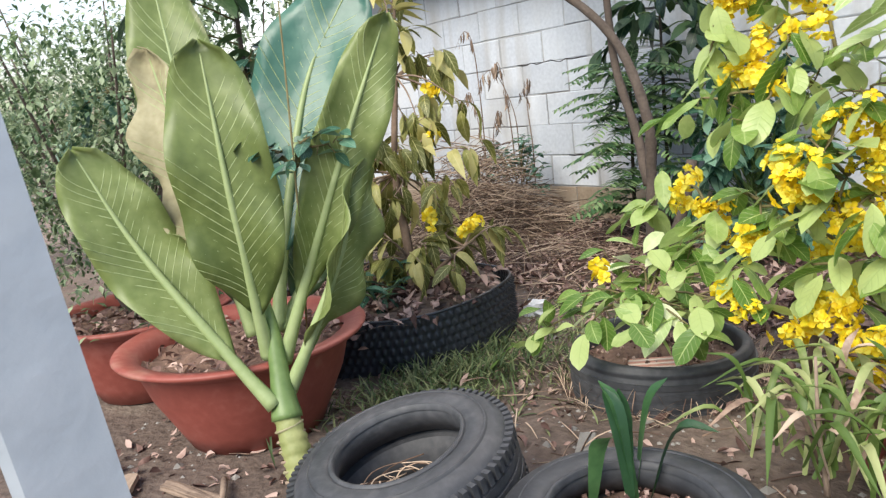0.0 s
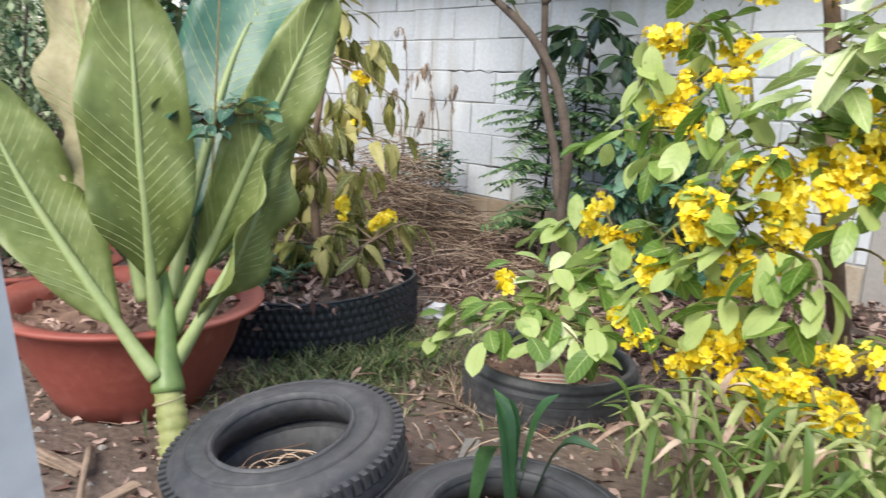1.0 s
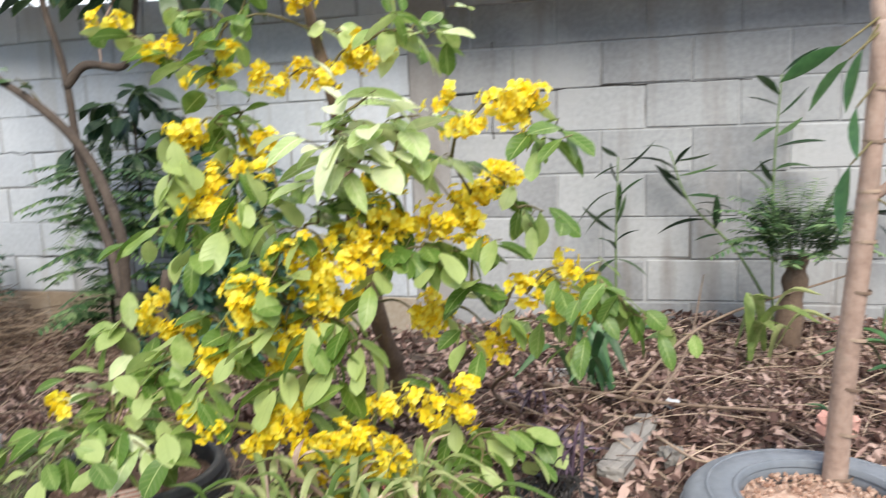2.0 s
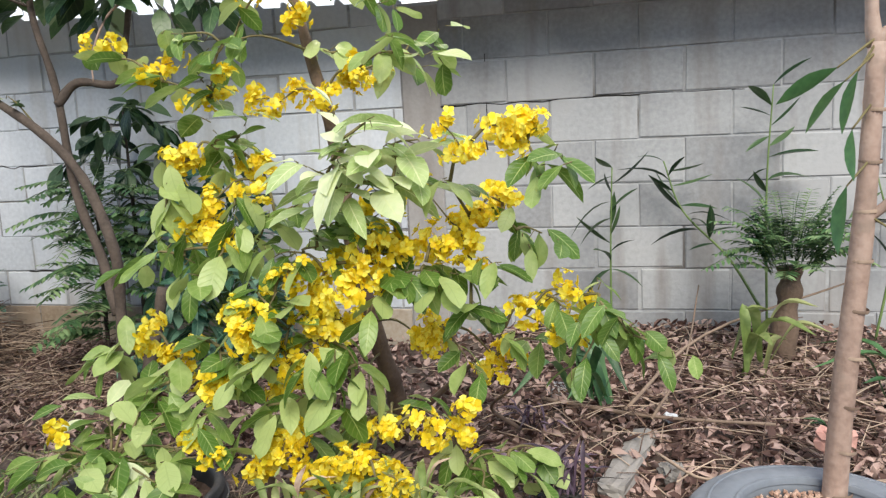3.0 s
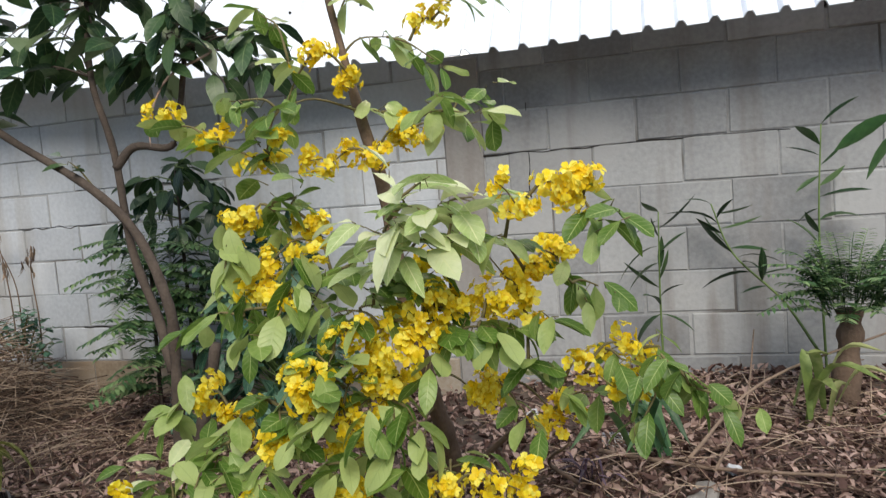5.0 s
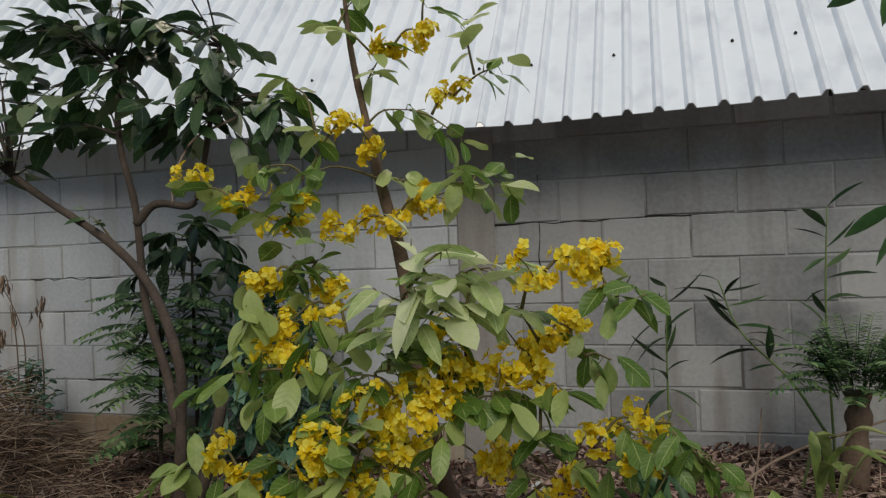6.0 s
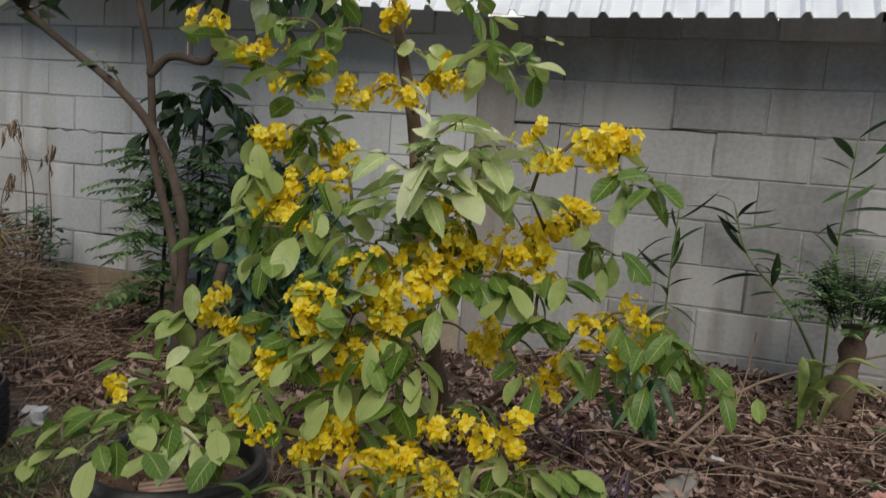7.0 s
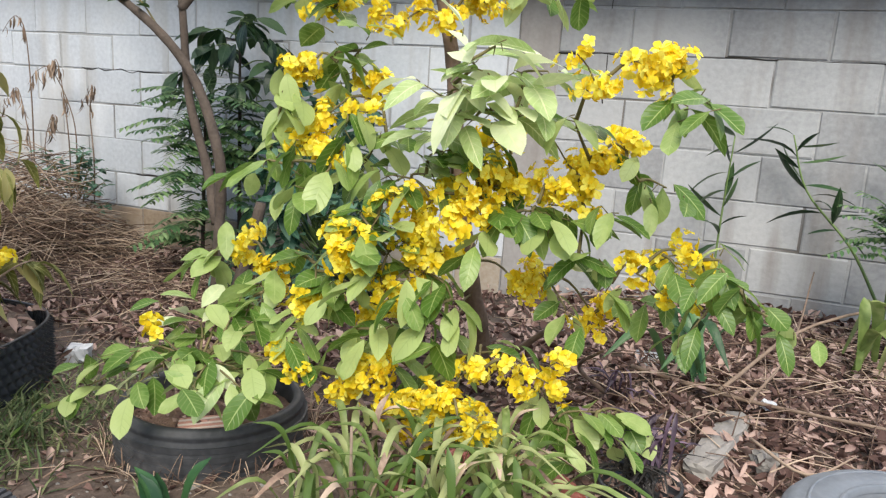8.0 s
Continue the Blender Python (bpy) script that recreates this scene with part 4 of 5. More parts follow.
cane_leaf(cane, (-1.33, 0.32, 0.34), (-1.43, 0.28, 0.71), (-1.59, 0.27, 1.05), 0.16, (0.4, -0.9, 0.2), M_WITHER, "withered curling leaf, pale brown", 0.7, 0.03)
cane_leaf(cane, (-1.34, 0.36, 0.34), (-1.58, 0.35, 0.8), (-1.74, 0.36, 1.27), 0.22, (0.85, -0.35, 0.3), M_CANELEAF, "tall upright green leaf", 0.2)
cane_leaf(cane, (-1.3, 0.37, 0.34), (-1.44, 0.57, 0.83), (-1.38, 0.76, 1.18), 0.28, (0.75, -0.7, 0.4), M_CANEBLUE, "bluish-green upper side of a broad leaf", 0.25)
cane_leaf(cane, (-1.25, 0.35, 0.28), (-1.14, 0.49, 0.69), (-1.08, 0.65, 1.05), 0.15, (0.9, -0.3, 0.1), M_CANELEAF, "long green leaf held upright", 0.25)
cane_leaf(cane, (-1.22, 0.34, 0.22), (-1.13, 0.46, 0.49), (-1.13, 0.56, 0.74), 0.15, (0.8, 0.5, 0.2), M_CANELEAF, "narrow green leaf folded upward", 0.5)
# Two cane leaves with shade painted in through the darker leaf material.
cane_leaf(cane, (-1.3, 0.38, 0.34), (-1.35, 0.53, 0.5), (-1.28, 0.6, 0.62), 0.16, (0.7, -0.6, 0.6), M_DARKLEAF, "inner leaf, its shade put in by a darker leaf colour", 0.3)
cane_leaf(cane, (-1.33, 0.36, 0.3), (-1.5, 0.38, 0.5), (-1.62, 0.36, 0.72), 0.17, (0.7, -0.5, 0.5), M_DARKLEAF, "leaf at the back, its shade put in by a darker leaf colour", 0.3)


cane.location += Vector((0.015, 0.02, 0.0))


# ---- generic leafy plants ----
def leaf_set(length, width, material, folds=((0.2, 0.3), (0.35, 0.15), (0.05, 0.5))):
    return [Mesh().add(*leaf_shape(length, width, f, d, 5, 0.45)).data("leaf", material) for f, d in folds]


def stem(parent, pts, r0, r1, material, name="branch", label="", knobs=0.2, sides=7):
    return part(name, tube(Mesh(), pts, r0, r1, sides, 6, knobs), material, parent, label)


DARK = leaf_set(0.13, 0.055, M_DARKLEAF)
DARKBIG = leaf_set(0.17, 0.085, M_DARKLEAF)
CANOPY = leaf_set(0.17, 0.08, M_CANOPY)
TEAL = leaf_set(0.12, 0.05, M_TEAL)
YEL = leaf_set(0.1, 0.045, M_YELLOWED, ((0.3, 0.8), (0.1, 0.6), (0.5, 1.0)))
SMALL = leaf_set(0.05, 0.028, M_TEAL)
GLOSS = leaf_set(0.12, 0.03, M_DARKLEAF)

# small tree with two dark trunks
leaf_count[0] = 0
tr = random.Random(11)
tree = thing("small_tree", (-1.52, 2.14, gz(-1.52, 2.14)), "small tree with twisting dark trunks and broad dark leaves", "tree")
stem(tree, [(-1.5, 2.13, -0.03), (-1.46, 2.1, 0.3), (-1.45, 2.1, 0.5), (-1.44, 2.08, 0.68), (-1.56, 2.1, 0.95), (-1.72, 2.06, 1.15), (-2.03, 2.0, 1.37), (-2.25, 1.92, 1.58)], 0.026, 0.013, M_BARKDARK, "trunk", "smooth grey-brown leaning trunk", sides=10)
stem(tree, [(-1.47, 2.1, 0.42), (-1.54, 2.14, 0.62), (-1.62, 2.13, 0.9), (-1.63, 2.1, 1.28), (-1.7, 2.1, 1.58), (-1.68, 2.1, 1.92)], 0.021, 0.01, M_BARKDARK, "trunk", "upright second trunk", sides=10)
stem(tree, [(-1.63, 2.1, 1.22), (-1.55, 2.12, 1.3), (-1.4, 2.14, 1.29), (-1.36, 2.15, 1.4), (-1.31, 2.15, 1.62), (-1.25, 2.15, 1.95)], 0.018, 0.009, M_BARKDARK)
stem(tree, [(-1.5, 2.2, 0.0), (-1.4, 2.22, 0.3), (-1.36, 2.24, 0.5)], 0.028, 0.022, M_BARKDARK, "trunk", "short sawn side trunk")
for p in [(-2.32, 2.0, 1.94), (-1.99, 2.1, 1.78), (-2.14, 2.05, 1.66), (-1.76, 2.1, 1.97), (-1.57, 2.1, 1.75), (-1.84, 2.1, 1.56), (-1.49, 2.1, 1.59), (-1.24, 2.1, 1.68), (-1.11, 2.1, 1.6),
          (-1.36, 2.1, 1.78), (-2.26, 2.0, 1.79), (-1.44, 2.1, 1.94), (-1.19, 2.1, 1.76), (-1.63, 2.1, 1.89), (-2.38, 1.95, 2.04), (-1.96, 2.1, 1.96), (-1.04, 2.1, 1.57), (-2.1, 2.1, 2.1), (-1.7, 2.1, 2.12), (-1.3, 2.1, 2.1)]:
    root = min([(-2.1, 1.97, 1.43), (-1.7, 2.1, 1.58), (-1.68, 2.1, 1.85), (-1.31, 2.15, 1.62), (-1.26, 2.15, 1.9)], key=lambda q: (Vector(q) - Vector(p)).length)
    for kk in range(4):
        sprig(tree, root, Vector(p) + Vector((tr.gauss(0, 0.08), tr.gauss(0, 0.09), tr.gauss(0, 0.07))), tr, CANOPY if kk % 2 else DARKBIG, 5, 0.16, 0.9, 0.25, stem_mat=M_BARKDARK)
stem(tree, [(-1.28, 2.12, 1.66), (-1.13, 2.05, 1.6), (-1.28, 2.0, 1.52), (-1.36, 1.98, 1.38), (-1.37, 1.98, 1.28)], 0.006, 0.003, M_BARKPALE, "branch", "pale arching dry twig")
sprig(tree, (-1.72, 2.08, 1.15), (-1.8, 2.05, 1.26), tr, DARK, 4, 0.1, 0.8, 0.3)

# column-shaped dark plant against the wall
leaf_count[0] = 0
col = thing("mast_plant", (-1.98, 2.95, 0.0), "narrow upright plant with drooping glossy dark leaves", "plant")
stem(col, [(-1.98, 2.95, -0.02), (-1.97, 2.93, 0.6), (-1.95, 2.9, 1.25)], 0.014, 0.006, M_BARKDARK, "trunk")
for i in range(20):
    z = 0.55 + 0.72 * i / 19
    w = i * 2.4
    q = 0.1 + 0.16 * math.sin(math.pi * (i + 2) / 23)
    sprig(col, (-1.965, 2.92, z), (-1.965 + q * math.cos(w), 2.9 + 0.6 * q * math.sin(w), z + 0.02), tr, GLOSS if i < 8 else DARK, 9, 0.14, 1.15, 0.6, stem_mat=M_STALK)


def frond(parent, base, way, length, r, material, pairs=13, leaf=0.04):
    """A feathery leaf: a drooping stalk with two rows of leaflets."""
    base, way = Vector(base), Vector(way).normalized()
    tip = base + way * length
    line = smooth_line([base, base.lerp(tip, 0.5) + Vector((0, 0, 0.06 * length)), tip + Vector((0, 0, -0.15 * length))], 8)
    m = Mesh()
    tube(m, [line[0], line[8], line[16]], 0.0022, 0.0008, 4, 6)
    for i in range(pairs):
        t = 0.12 + 0.88 * i / pairs
        c = line[int(t * 16)].lerp(line[min(16, int(t * 16) + 1)], t * 16 % 1)
        d = (line[min(16, int(t * 16) + 1)] - line[max(0, int(t * 16) - 1)]).normalized()
        side = d.cross(Vector((0, 0, 1))).normalized()
        q = leaf * (1.1 - 0.6 * abs(t - 0.4)) * r.uniform(0.85, 1.15)
        for s in (-1, 1):
            m.add(*leaf_shape(q, q * 0.32, 0.2, 0.2, 3, 0.4), aim(c, side * s + d * 0.45 + Vector((0, 0, r.uniform(-0.25, 0.1)))))
    return tagged(part("frond", m, material, parent), kind="stuff")


fern = thing("feathery_shrub", (-2.02, 2.7, 0.0), "feathery-leaved shrub growing by the wall", "shrub")
stem(fern, [(-2.02, 2.7, -0.02), (-2.0, 2.69, 0.5), (-1.98, 2.68, 0.9)], 0.011, 0.005, M_BARKDARK, "trunk")
for i in range(84):
    z, w = tr.uniform(0.15, 0.95), tr.uniform(0, 6.3)
    frond(fern, (-2.0, 2.69, z), (math.cos(w), 0.7 * math.sin(w) - 0.2, tr.uniform(-0.1, 0.45)), tr.uniform(0.22, 0.4), tr, M_FERN, 13, 0.065)

# low bluish bush by the wall
leaf_count[0] = 0
blue = thing("leafy_shrub", (-1.42, 2.8, 0.02), "low dense shrub with dark blue-green leaves by the wall", "shrub")
for i in range(90):
    w, q = tr.uniform(0, 6.3), tr.random() ** 0.5
    z = tr.uniform(0.08, 0.92)
    wd = 0.38 * math.sqrt(max(0.05, 1 - (z / 1.0) ** 2))
    sprig(blue, (-1.42 + tr.gauss(0, 0.04), 2.8, z * 0.5), (-1.4 + wd * q * math.cos(w), min(3.05, 2.78 + 0.7 * wd * q * math.sin(w)), z), tr, TEAL, 7, 0.14, 1.0, 0.5, stem_mat=M_STALK)
leaf_count[0] = 0
low2 = thing("leafy_shrub", (-1.42, 2.3, 0.02), "small low green shrub at the tree's foot", "shrub")
for i in range(12):
    w = tr.uniform(0, 6.3)
    sprig(low2, (-1.4, 2.3, 0.03), (-1.4 + 0.2 * math.cos(w), 2.28 + 0.16 * math.sin(w), tr.uniform(0.1, 0.24)), tr, TEAL, 6, 0.12, 0.75, 0.5, stem_mat=M_STALK)

# shrubs in the ring bed
leaf_count[0] = 0
shrub = thing("yellowing_shrub", (-1.8, 1.14, 0.1), "half-wilted shrub with drooping yellowish leaves and small yellow flowers", "shrub")
stem(shrub, [(-1.75, 1.1, 0.06), (-1.78, 1.13, 0.3), (-1.88, 1.18, 0.6), (-1.98, 1.3, 0.95), (-2.02, 1.36, 1.2)], 0.022, 0.006, M_BARK, "trunk", "knotted brown trunk")
stem(shrub, [(-1.75, 1.1, 0.1), (-1.68, 1.16, 0.25), (-1.6, 1.24, 0.34)], 0.014, 0.006, M_BARK)
BEDTIPS = [(-2.02, 1.36, 1.15), (-2.02, 1.31, 1.0), (-1.95, 1.39, 0.99), (-1.92, 1.29, 0.79), (-2.02, 1.16, 0.83), (-1.81, 1.3, 0.68), (-1.94, 1.2, 0.63), (-1.96, 1.09, 0.65), (-1.83, 1.14, 0.54),
           (-1.88, 1.04, 0.45), (-1.69, 1.12, 0.43), (-1.57, 1.26, 0.35), (-1.66, 1.21, 0.33), (-1.81, 1.35, 0.82), (-1.75, 1.22, 0.5), (-1.95, 1.0, 0.5), (-2.1, 1.4, 1.3), (-1.98, 1.05, 0.35), (-1.85, 1.05, 0.3),
           (-2.1, 1.2, 0.7), (-2.05, 1.12, 0.52), (-1.9, 1.3, 0.45)]
for p in BEDTIPS:
    root = min([(-1.98, 1.3, 0.95), (-1.88, 1.18, 0.6), (-1.78, 1.13, 0.3), (-1.6, 1.24, 0.34)], key=lambda q: (Vector(q) - Vector(p)).length)
    for kk in range(3):
        sprig(shrub, root, Vector(p) + Vector((tr.gauss(0, 0.075), tr.gauss(0, 0.07), tr.gauss(0, 0.05))), tr, YEL, 7, 0.08, 1.0, 0.75, stem_mat=M_STICK)
for p in [(-1.56, 1.27, 0.42), (-1.66, 1.15, 0.44), (-1.8, 1.31, 0.72), (-1.9, 1.1, 0.72), (-1.82, 1.34, 0.88), (-1.58, 1.25, 0.4)]:
    flower_head(shrub, p, tr, 9, 0.03, 3000)
leaf_count[0] = 0
weed = thing("leafy_weed", (-1.77, 0.97, 0.12), "small bluish-green weed in the mulch", "weed")
for i in range(6):
    w = i * 1.05
    sprig(weed, (-1.77, 0.97, 0.1), (-1.77 + 0.08 * math.cos(w), 0.97 + 0.08 * math.sin(w), 0.24 + 0.02 * (i % 2)), tr, SMALL, 6, 0.07, 1.5, 0.5, stem_mat=M_STALK)
climber = thing("climbing_vine", (-1.5, 0.62, 0.25), "thin vine with small bluish leaves climbing the cane", "vine")
stem(climber, [(-1.42, 0.52, 0.22), (-1.2, 0.44, 0.5), (-1.12, 0.42, 0.76), (-1.2, 0.48, 1.1)], 0.003, 0.002, M_TWIG, "stem")
for p in [(-1.15, 0.42, 0.78), (-1.11, 0.46, 0.8), (-1.19, 0.37, 0.8), (-1.1, 0.5, 0.78), (-1.13, 0.42, 0.75)]:
    sprig(climber, (-1.13, 0.43, 0.74), p, tr, SMALL, 8, 0.09, 1.1, 0.25)


# fine-leaved shrubs and broad branches on the garden's west side
def hedge(at, rad, height, n, size, material, label, seed, base=0.0):
    r = random.Random(seed)
    ob = thing("hedge_shrub", (at[0], at[1], base), label, "shrub")
    for i in range(7):
        w = i * 0.9
        stem(ob, [(at[0], at[1], base - 0.02), (at[0] + 0.3 * rad * math.cos(w), at[1] + 0.3 * rad * math.sin(w), base + 0.4 * height), (at[0] + 0.7 * rad * math.cos(w), at[1] + 0.7 * rad * math.sin(w), base + 0.9 * height)], 0.012, 0.003, M_BARKDARK)
    m = Mesh()
    for c in range(60):
        d = Vector((r.gauss(0, 1), r.gauss(0, 1), r.gauss(0, 1))).normalized() * r.random() ** 0.45
        cx, cy, cz = at[0] + d.x * rad, at[1] + d.y * rad, base + height * (0.56 + 0.44 * d.z)
        for i in range(n // 60):
            q = size * r.uniform(0.6, 1.2)
            lv, lf = leaf_shape(q, q * 0.5, 0.3, 0.3, 2, 0.5)
            m.add(lv, lf, aim((cx + r.gauss(0, 0.09), cy + r.gauss(0, 0.09), cz + r.gauss(0, 0.09)), (r.gauss(0, 1), r.gauss(0, 1), r.gauss(0, 0.8))))
    tagged(part("foliage", m, material, ob), kind="stuff")
    return ob


hedge((-2.25, 0.3, 0), 0.52, 1.05, 9000, 0.03, M_SHRUB, "fine-leaved green shrub growing in a red pot", 1, 0.2)
hedge((-3.1, 0.5, 0), 0.6, 1.5, 8400, 0.035, M_SHRUB, "dense fine-leaved hedge shrub, greyish green", 2)
hedge((-3.2, -0.5, 0), 0.55, 0.95, 4200, 0.035, M_SHRUB, "low fine-leaved hedge shrub with sunlit tips", 3)
hedge((-3.9, 1.5, 0), 0.8, 1.9, 4800, 0.06, M_SHRUB, "tall leafy shrub at the end of the garden", 4)
hedge((-5.4, 0.2, 0), 1.0, 1.6, 4200, 0.08, M_SHRUB, "distant green shrubs beyond the garden", 6)
leaf_count[0] = 0
back = thing("broad_leaved_shrub", (-2.55, 0.95, 0.0), "tall shrub with broad dark and bluish leaves", "shrub")
stem(back, [(-2.55, 0.95, -0.02), (-2.5, 0.93, 0.7), (-2.4, 0.9, 1.5)], 0.018, 0.008, M_BARKDARK, "trunk")
stem(back, [(-2.5, 0.93, 0.6), (-2.5, 0.6, 0.9), (-2.5, 0.42, 1.0)], 0.012, 0.006, M_BARKDARK)
for i in range(26):
    at = (-2.4 + tr.gauss(0, 0.14), 0.95 + tr.gauss(0, 0.25), tr.uniform(0.95, 1.7))
    sprig(back, (-2.45, 0.92, min(1.45, at[2] - 0.05)), at, tr, DARKBIG if i % 3 else TEAL, 6, 0.16, 1.0, 0.4)
for i in range(7):
    sprig(back, (-2.5, 0.42, 1.0), (-2.5 + tr.gauss(0, 0.06), 0.36 + tr.gauss(0, 0.09), 0.95 + tr.gauss(0, 0.07)), tr, TEAL, 5, 0.14, 1.1, 0.5)

# dead weeds hanging before the wall and on the heap
dead = thing("dead_weeds", (-3.3, 3.0, 0.0), "dead brown weeds with withered drooping seed heads by the wall", "weed")
for foot, top, tip, n in (((-3.56, 3.05), 1.15, (-3.66, 1.27), 9), ((-3.2, 3.03), 0.72, (-3.45, 0.98), 16), ((-3.22, 3.0), 0.75, (-3.3, 1.02), 30), ((-3.08, 3.04), 0.74, (-3.05, 0.9), 18), ((-3.4, 2.9), 0.6, (-3.5, 0.85), 20), ((-3.3, 2.92), 0.55, (-3.2, 0.72), 24)):
    x, y = foot
    line = [(x, y, 0), (x + 0.02, y, top * 0.6), (x, y, top), (x * 0.4 + tip[0] * 0.6, y, tip[1]), (tip[0], y - 0.02, tip[1] - 0.02), (tip[0] - 0.06, y - 0.03, tip[1] - 0.1)]
    m = Mesh()
    tube(m, line, 0.005, 0.0012, 4, 5)
    head = smooth_line(line[2:], 8)
    for j in range(n):
        c = head[int(tr.random() * (len(head) - 1))] + Vector((tr.gauss(0, 0.008), tr.gauss(0, 0.01), 0))
        m.add(*leaf_shape(tr.uniform(0.04, 0.08), 0.014, 0.6, 0.7, 3), aim(c, (tr.gauss(0, 0.35), tr.gauss(0, 0.3), -1)))
    part("dry_stalk", m, M_STICK, dead)
heap_weed = thing("leafy_weed", (-3.12, 2.95, 0.2), "green weed growing out of the straw heap", "weed")
leaf_count[0] = 0
for i in range(30):
    tip = Vector((-3.12 + tr.gauss(0, 0.14), 2.95 + tr.gauss(0, 0.06), 0.42 + tr.gauss(0, 0.07)))
    sprig(heap_weed, Vector((-3.12, 2.95, 0.2)).lerp(tip, 0.4), tip, tr, SMALL, 9, 0.1, 0.95, 0.3)


# ---- weeds on the east wall ----
LANCE = leaf_set(0.18, 0.036, M_DARKLEAF, ((0.4, 0.35), (0.3, 0.7), (0.5, 0.1), (0.4, -0.3)))
leaf_count[0] = 0


def wall_weed(pts, r0, seed, n):
    r = random.Random(seed)
    ob = thing("tall_weed", pts[0], "lanky weed with narrow dark leaves against the wall", "weed", "weeds by the wall")
    st = part("stem", tube(Mesh(), pts, r0, 0.003, 6, 6), M_STALK, ob, "thin green stem")
    line = smooth_line(pts, 10)
    for i in range(n):
        t = 0.4 + 0.6 * i / (n - 1)
        c = line[int(t * (len(line) - 1))]
        w = i * 2.3 + r.uniform(-0.4, 0.4)
        part("leaf", r.choice(LANCE), None, st, m=aim(c, (math.cos(w), 0.35 * math.sin(w) - 0.2, r.uniform(-0.5, 0.9)), r.uniform(-0.6, 0.6), r.uniform(0.6, 1.2)))


wall_weed([(0.37, 3.08, 0.1), (0.37, 3.08, 0.5), (0.38, 3.07, 0.88)], 0.006, 1, 14)
wall_weed([(1.0, 3.05, 0.25), (0.87, 3.07, 0.47), (0.68, 3.08, 0.68), (0.6, 3.08, 0.9)], 0.007, 2, 16)
wall_weed([(1.03, 3.06, 0.1), (1.02, 3.07, 0.75), (1.04, 3.07, 1.2)], 0.006, 3, 12)
wall_weed([(1.45, 3.05, 0.1), (1.5, 3.05, 0.5), (1.44, 3.05, 0.8)], 0.006, 4, 9)

stump = thing("cut_stump", (1.03, 2.64, gz(1.03, 2.64)), "cut tree stump sprouting feathery green shoots", "stump")
stem(stump, [(1.0, 2.63, 0.05), (1.01, 2.64, 0.25), (1.03, 2.65, 0.42), (1.03, 2.65, 0.5)], 0.046, 0.044, M_BARK, "trunk", "rough brown stump", 0.35, 12)
for i in range(90):
    w = tr.uniform(0, 6.3)
    frond(stump, (1.03 + 0.07 * math.cos(w), 2.65 + 0.06 * math.sin(w), tr.uniform(0.47, 0.6)), (math.cos(w), 0.8 * math.sin(w), tr.uniform(-0.1, 3.2)), tr.uniform(0.13, 0.29), tr, M_FERN, 12, 0.045)

# pale trunk in the grey tyre
pale = thing("pale_sapling", (0.88, 1.46, 0.1), "slender sapling with pale ringed trunk and hanging leaves", "tree")
stem(pale, [(0.885, 1.5, 0.06), (0.9, 1.5, 0.4), (0.93, 1.5, 0.8), (0.945, 1.5, 1.18)], 0.03, 0.019, M_BARKPALE, "trunk", "pale brown ringed trunk", 0.06, 12)
for i in range(9):
    z = 0.16 + 0.11 * i
    ring_m = Mesh()
    lathe(ring_m, [(0.0305 - 0.0095 * i / 9, -0.004), (0.0316 - 0.0095 * i / 9, 0.0), (0.0305 - 0.0095 * i / 9, 0.004)], 16, pose(0.887 + 0.056 * z + 0.0, 1.5, z, tr.uniform(-8, 8), tr.uniform(-6, 10), 0))
    part("leaf_scar", ring_m, M_STICK, pale)
stem(pale, [(0.94, 1.5, 1.17), (0.93, 1.5, 1.3), (0.935, 1.49, 1.6)], 0.016, 0.01, M_BARKPALE)
stem(pale, [(0.94, 1.5, 1.17), (0.99, 1.5, 1.27), (1.02, 1.5, 1.6)], 0.014, 0.009, M_BARKPALE)
stem(pale, [(0.93, 1.5, 0.8), (0.965, 1.49, 0.83), (1.0, 1.48, 0.87)], 0.014, 0.008, M_BARKPALE, label="sawn side twig")
HANG = leaf_set(0.16, 0.05, M_STRAP, ((0.15, 0.2), (0.1, 0.3), (0.2, 0.1)))
for at, way in [((0.9, 1.47, 1.12), (-0.3, 0, -1)), ((0.87, 1.45, 1.1), (-0.7, 0, -0.7)), ((0.89, 1.46, 1.0), (-0.1, 0, -1)), ((0.88, 1.45, 0.88), (-0.25, 0, -1)), ((0.86, 1.47, 1.13), (-1, 0, -0.5)),
                ((0.9, 1.4, 1.6), (-0.8, 0, -0.6)), ((0.86, 1.4, 1.62), (-0.5, 0, -0.9)), ((0.95, 1.4, 1.62), (-0.3, 0, -0.8)), ((1.0, 1.4, 1.6), (0.1, 0, -1)), ((0.82, 1.4, 1.6), (-1, 0, -0.4)),
                ((1.02, 1.45, 0.75), (0.3, 0, -1)), ((0.9, 1.38, 1.66), (-1, -0.3, -0.3))]:
    stem_o = stem(pale, [(0.94, 1.49, min(1.58, at[2] + 0.06)), at], 0.003, 0.002, M_TWIG, "leaf_stalk")
    part("leaf", tr.choice(HANG), None, stem_o, m=aim(at, way, tr.uniform(0.5, 1.2), tr.uniform(0.65, 0.95)))


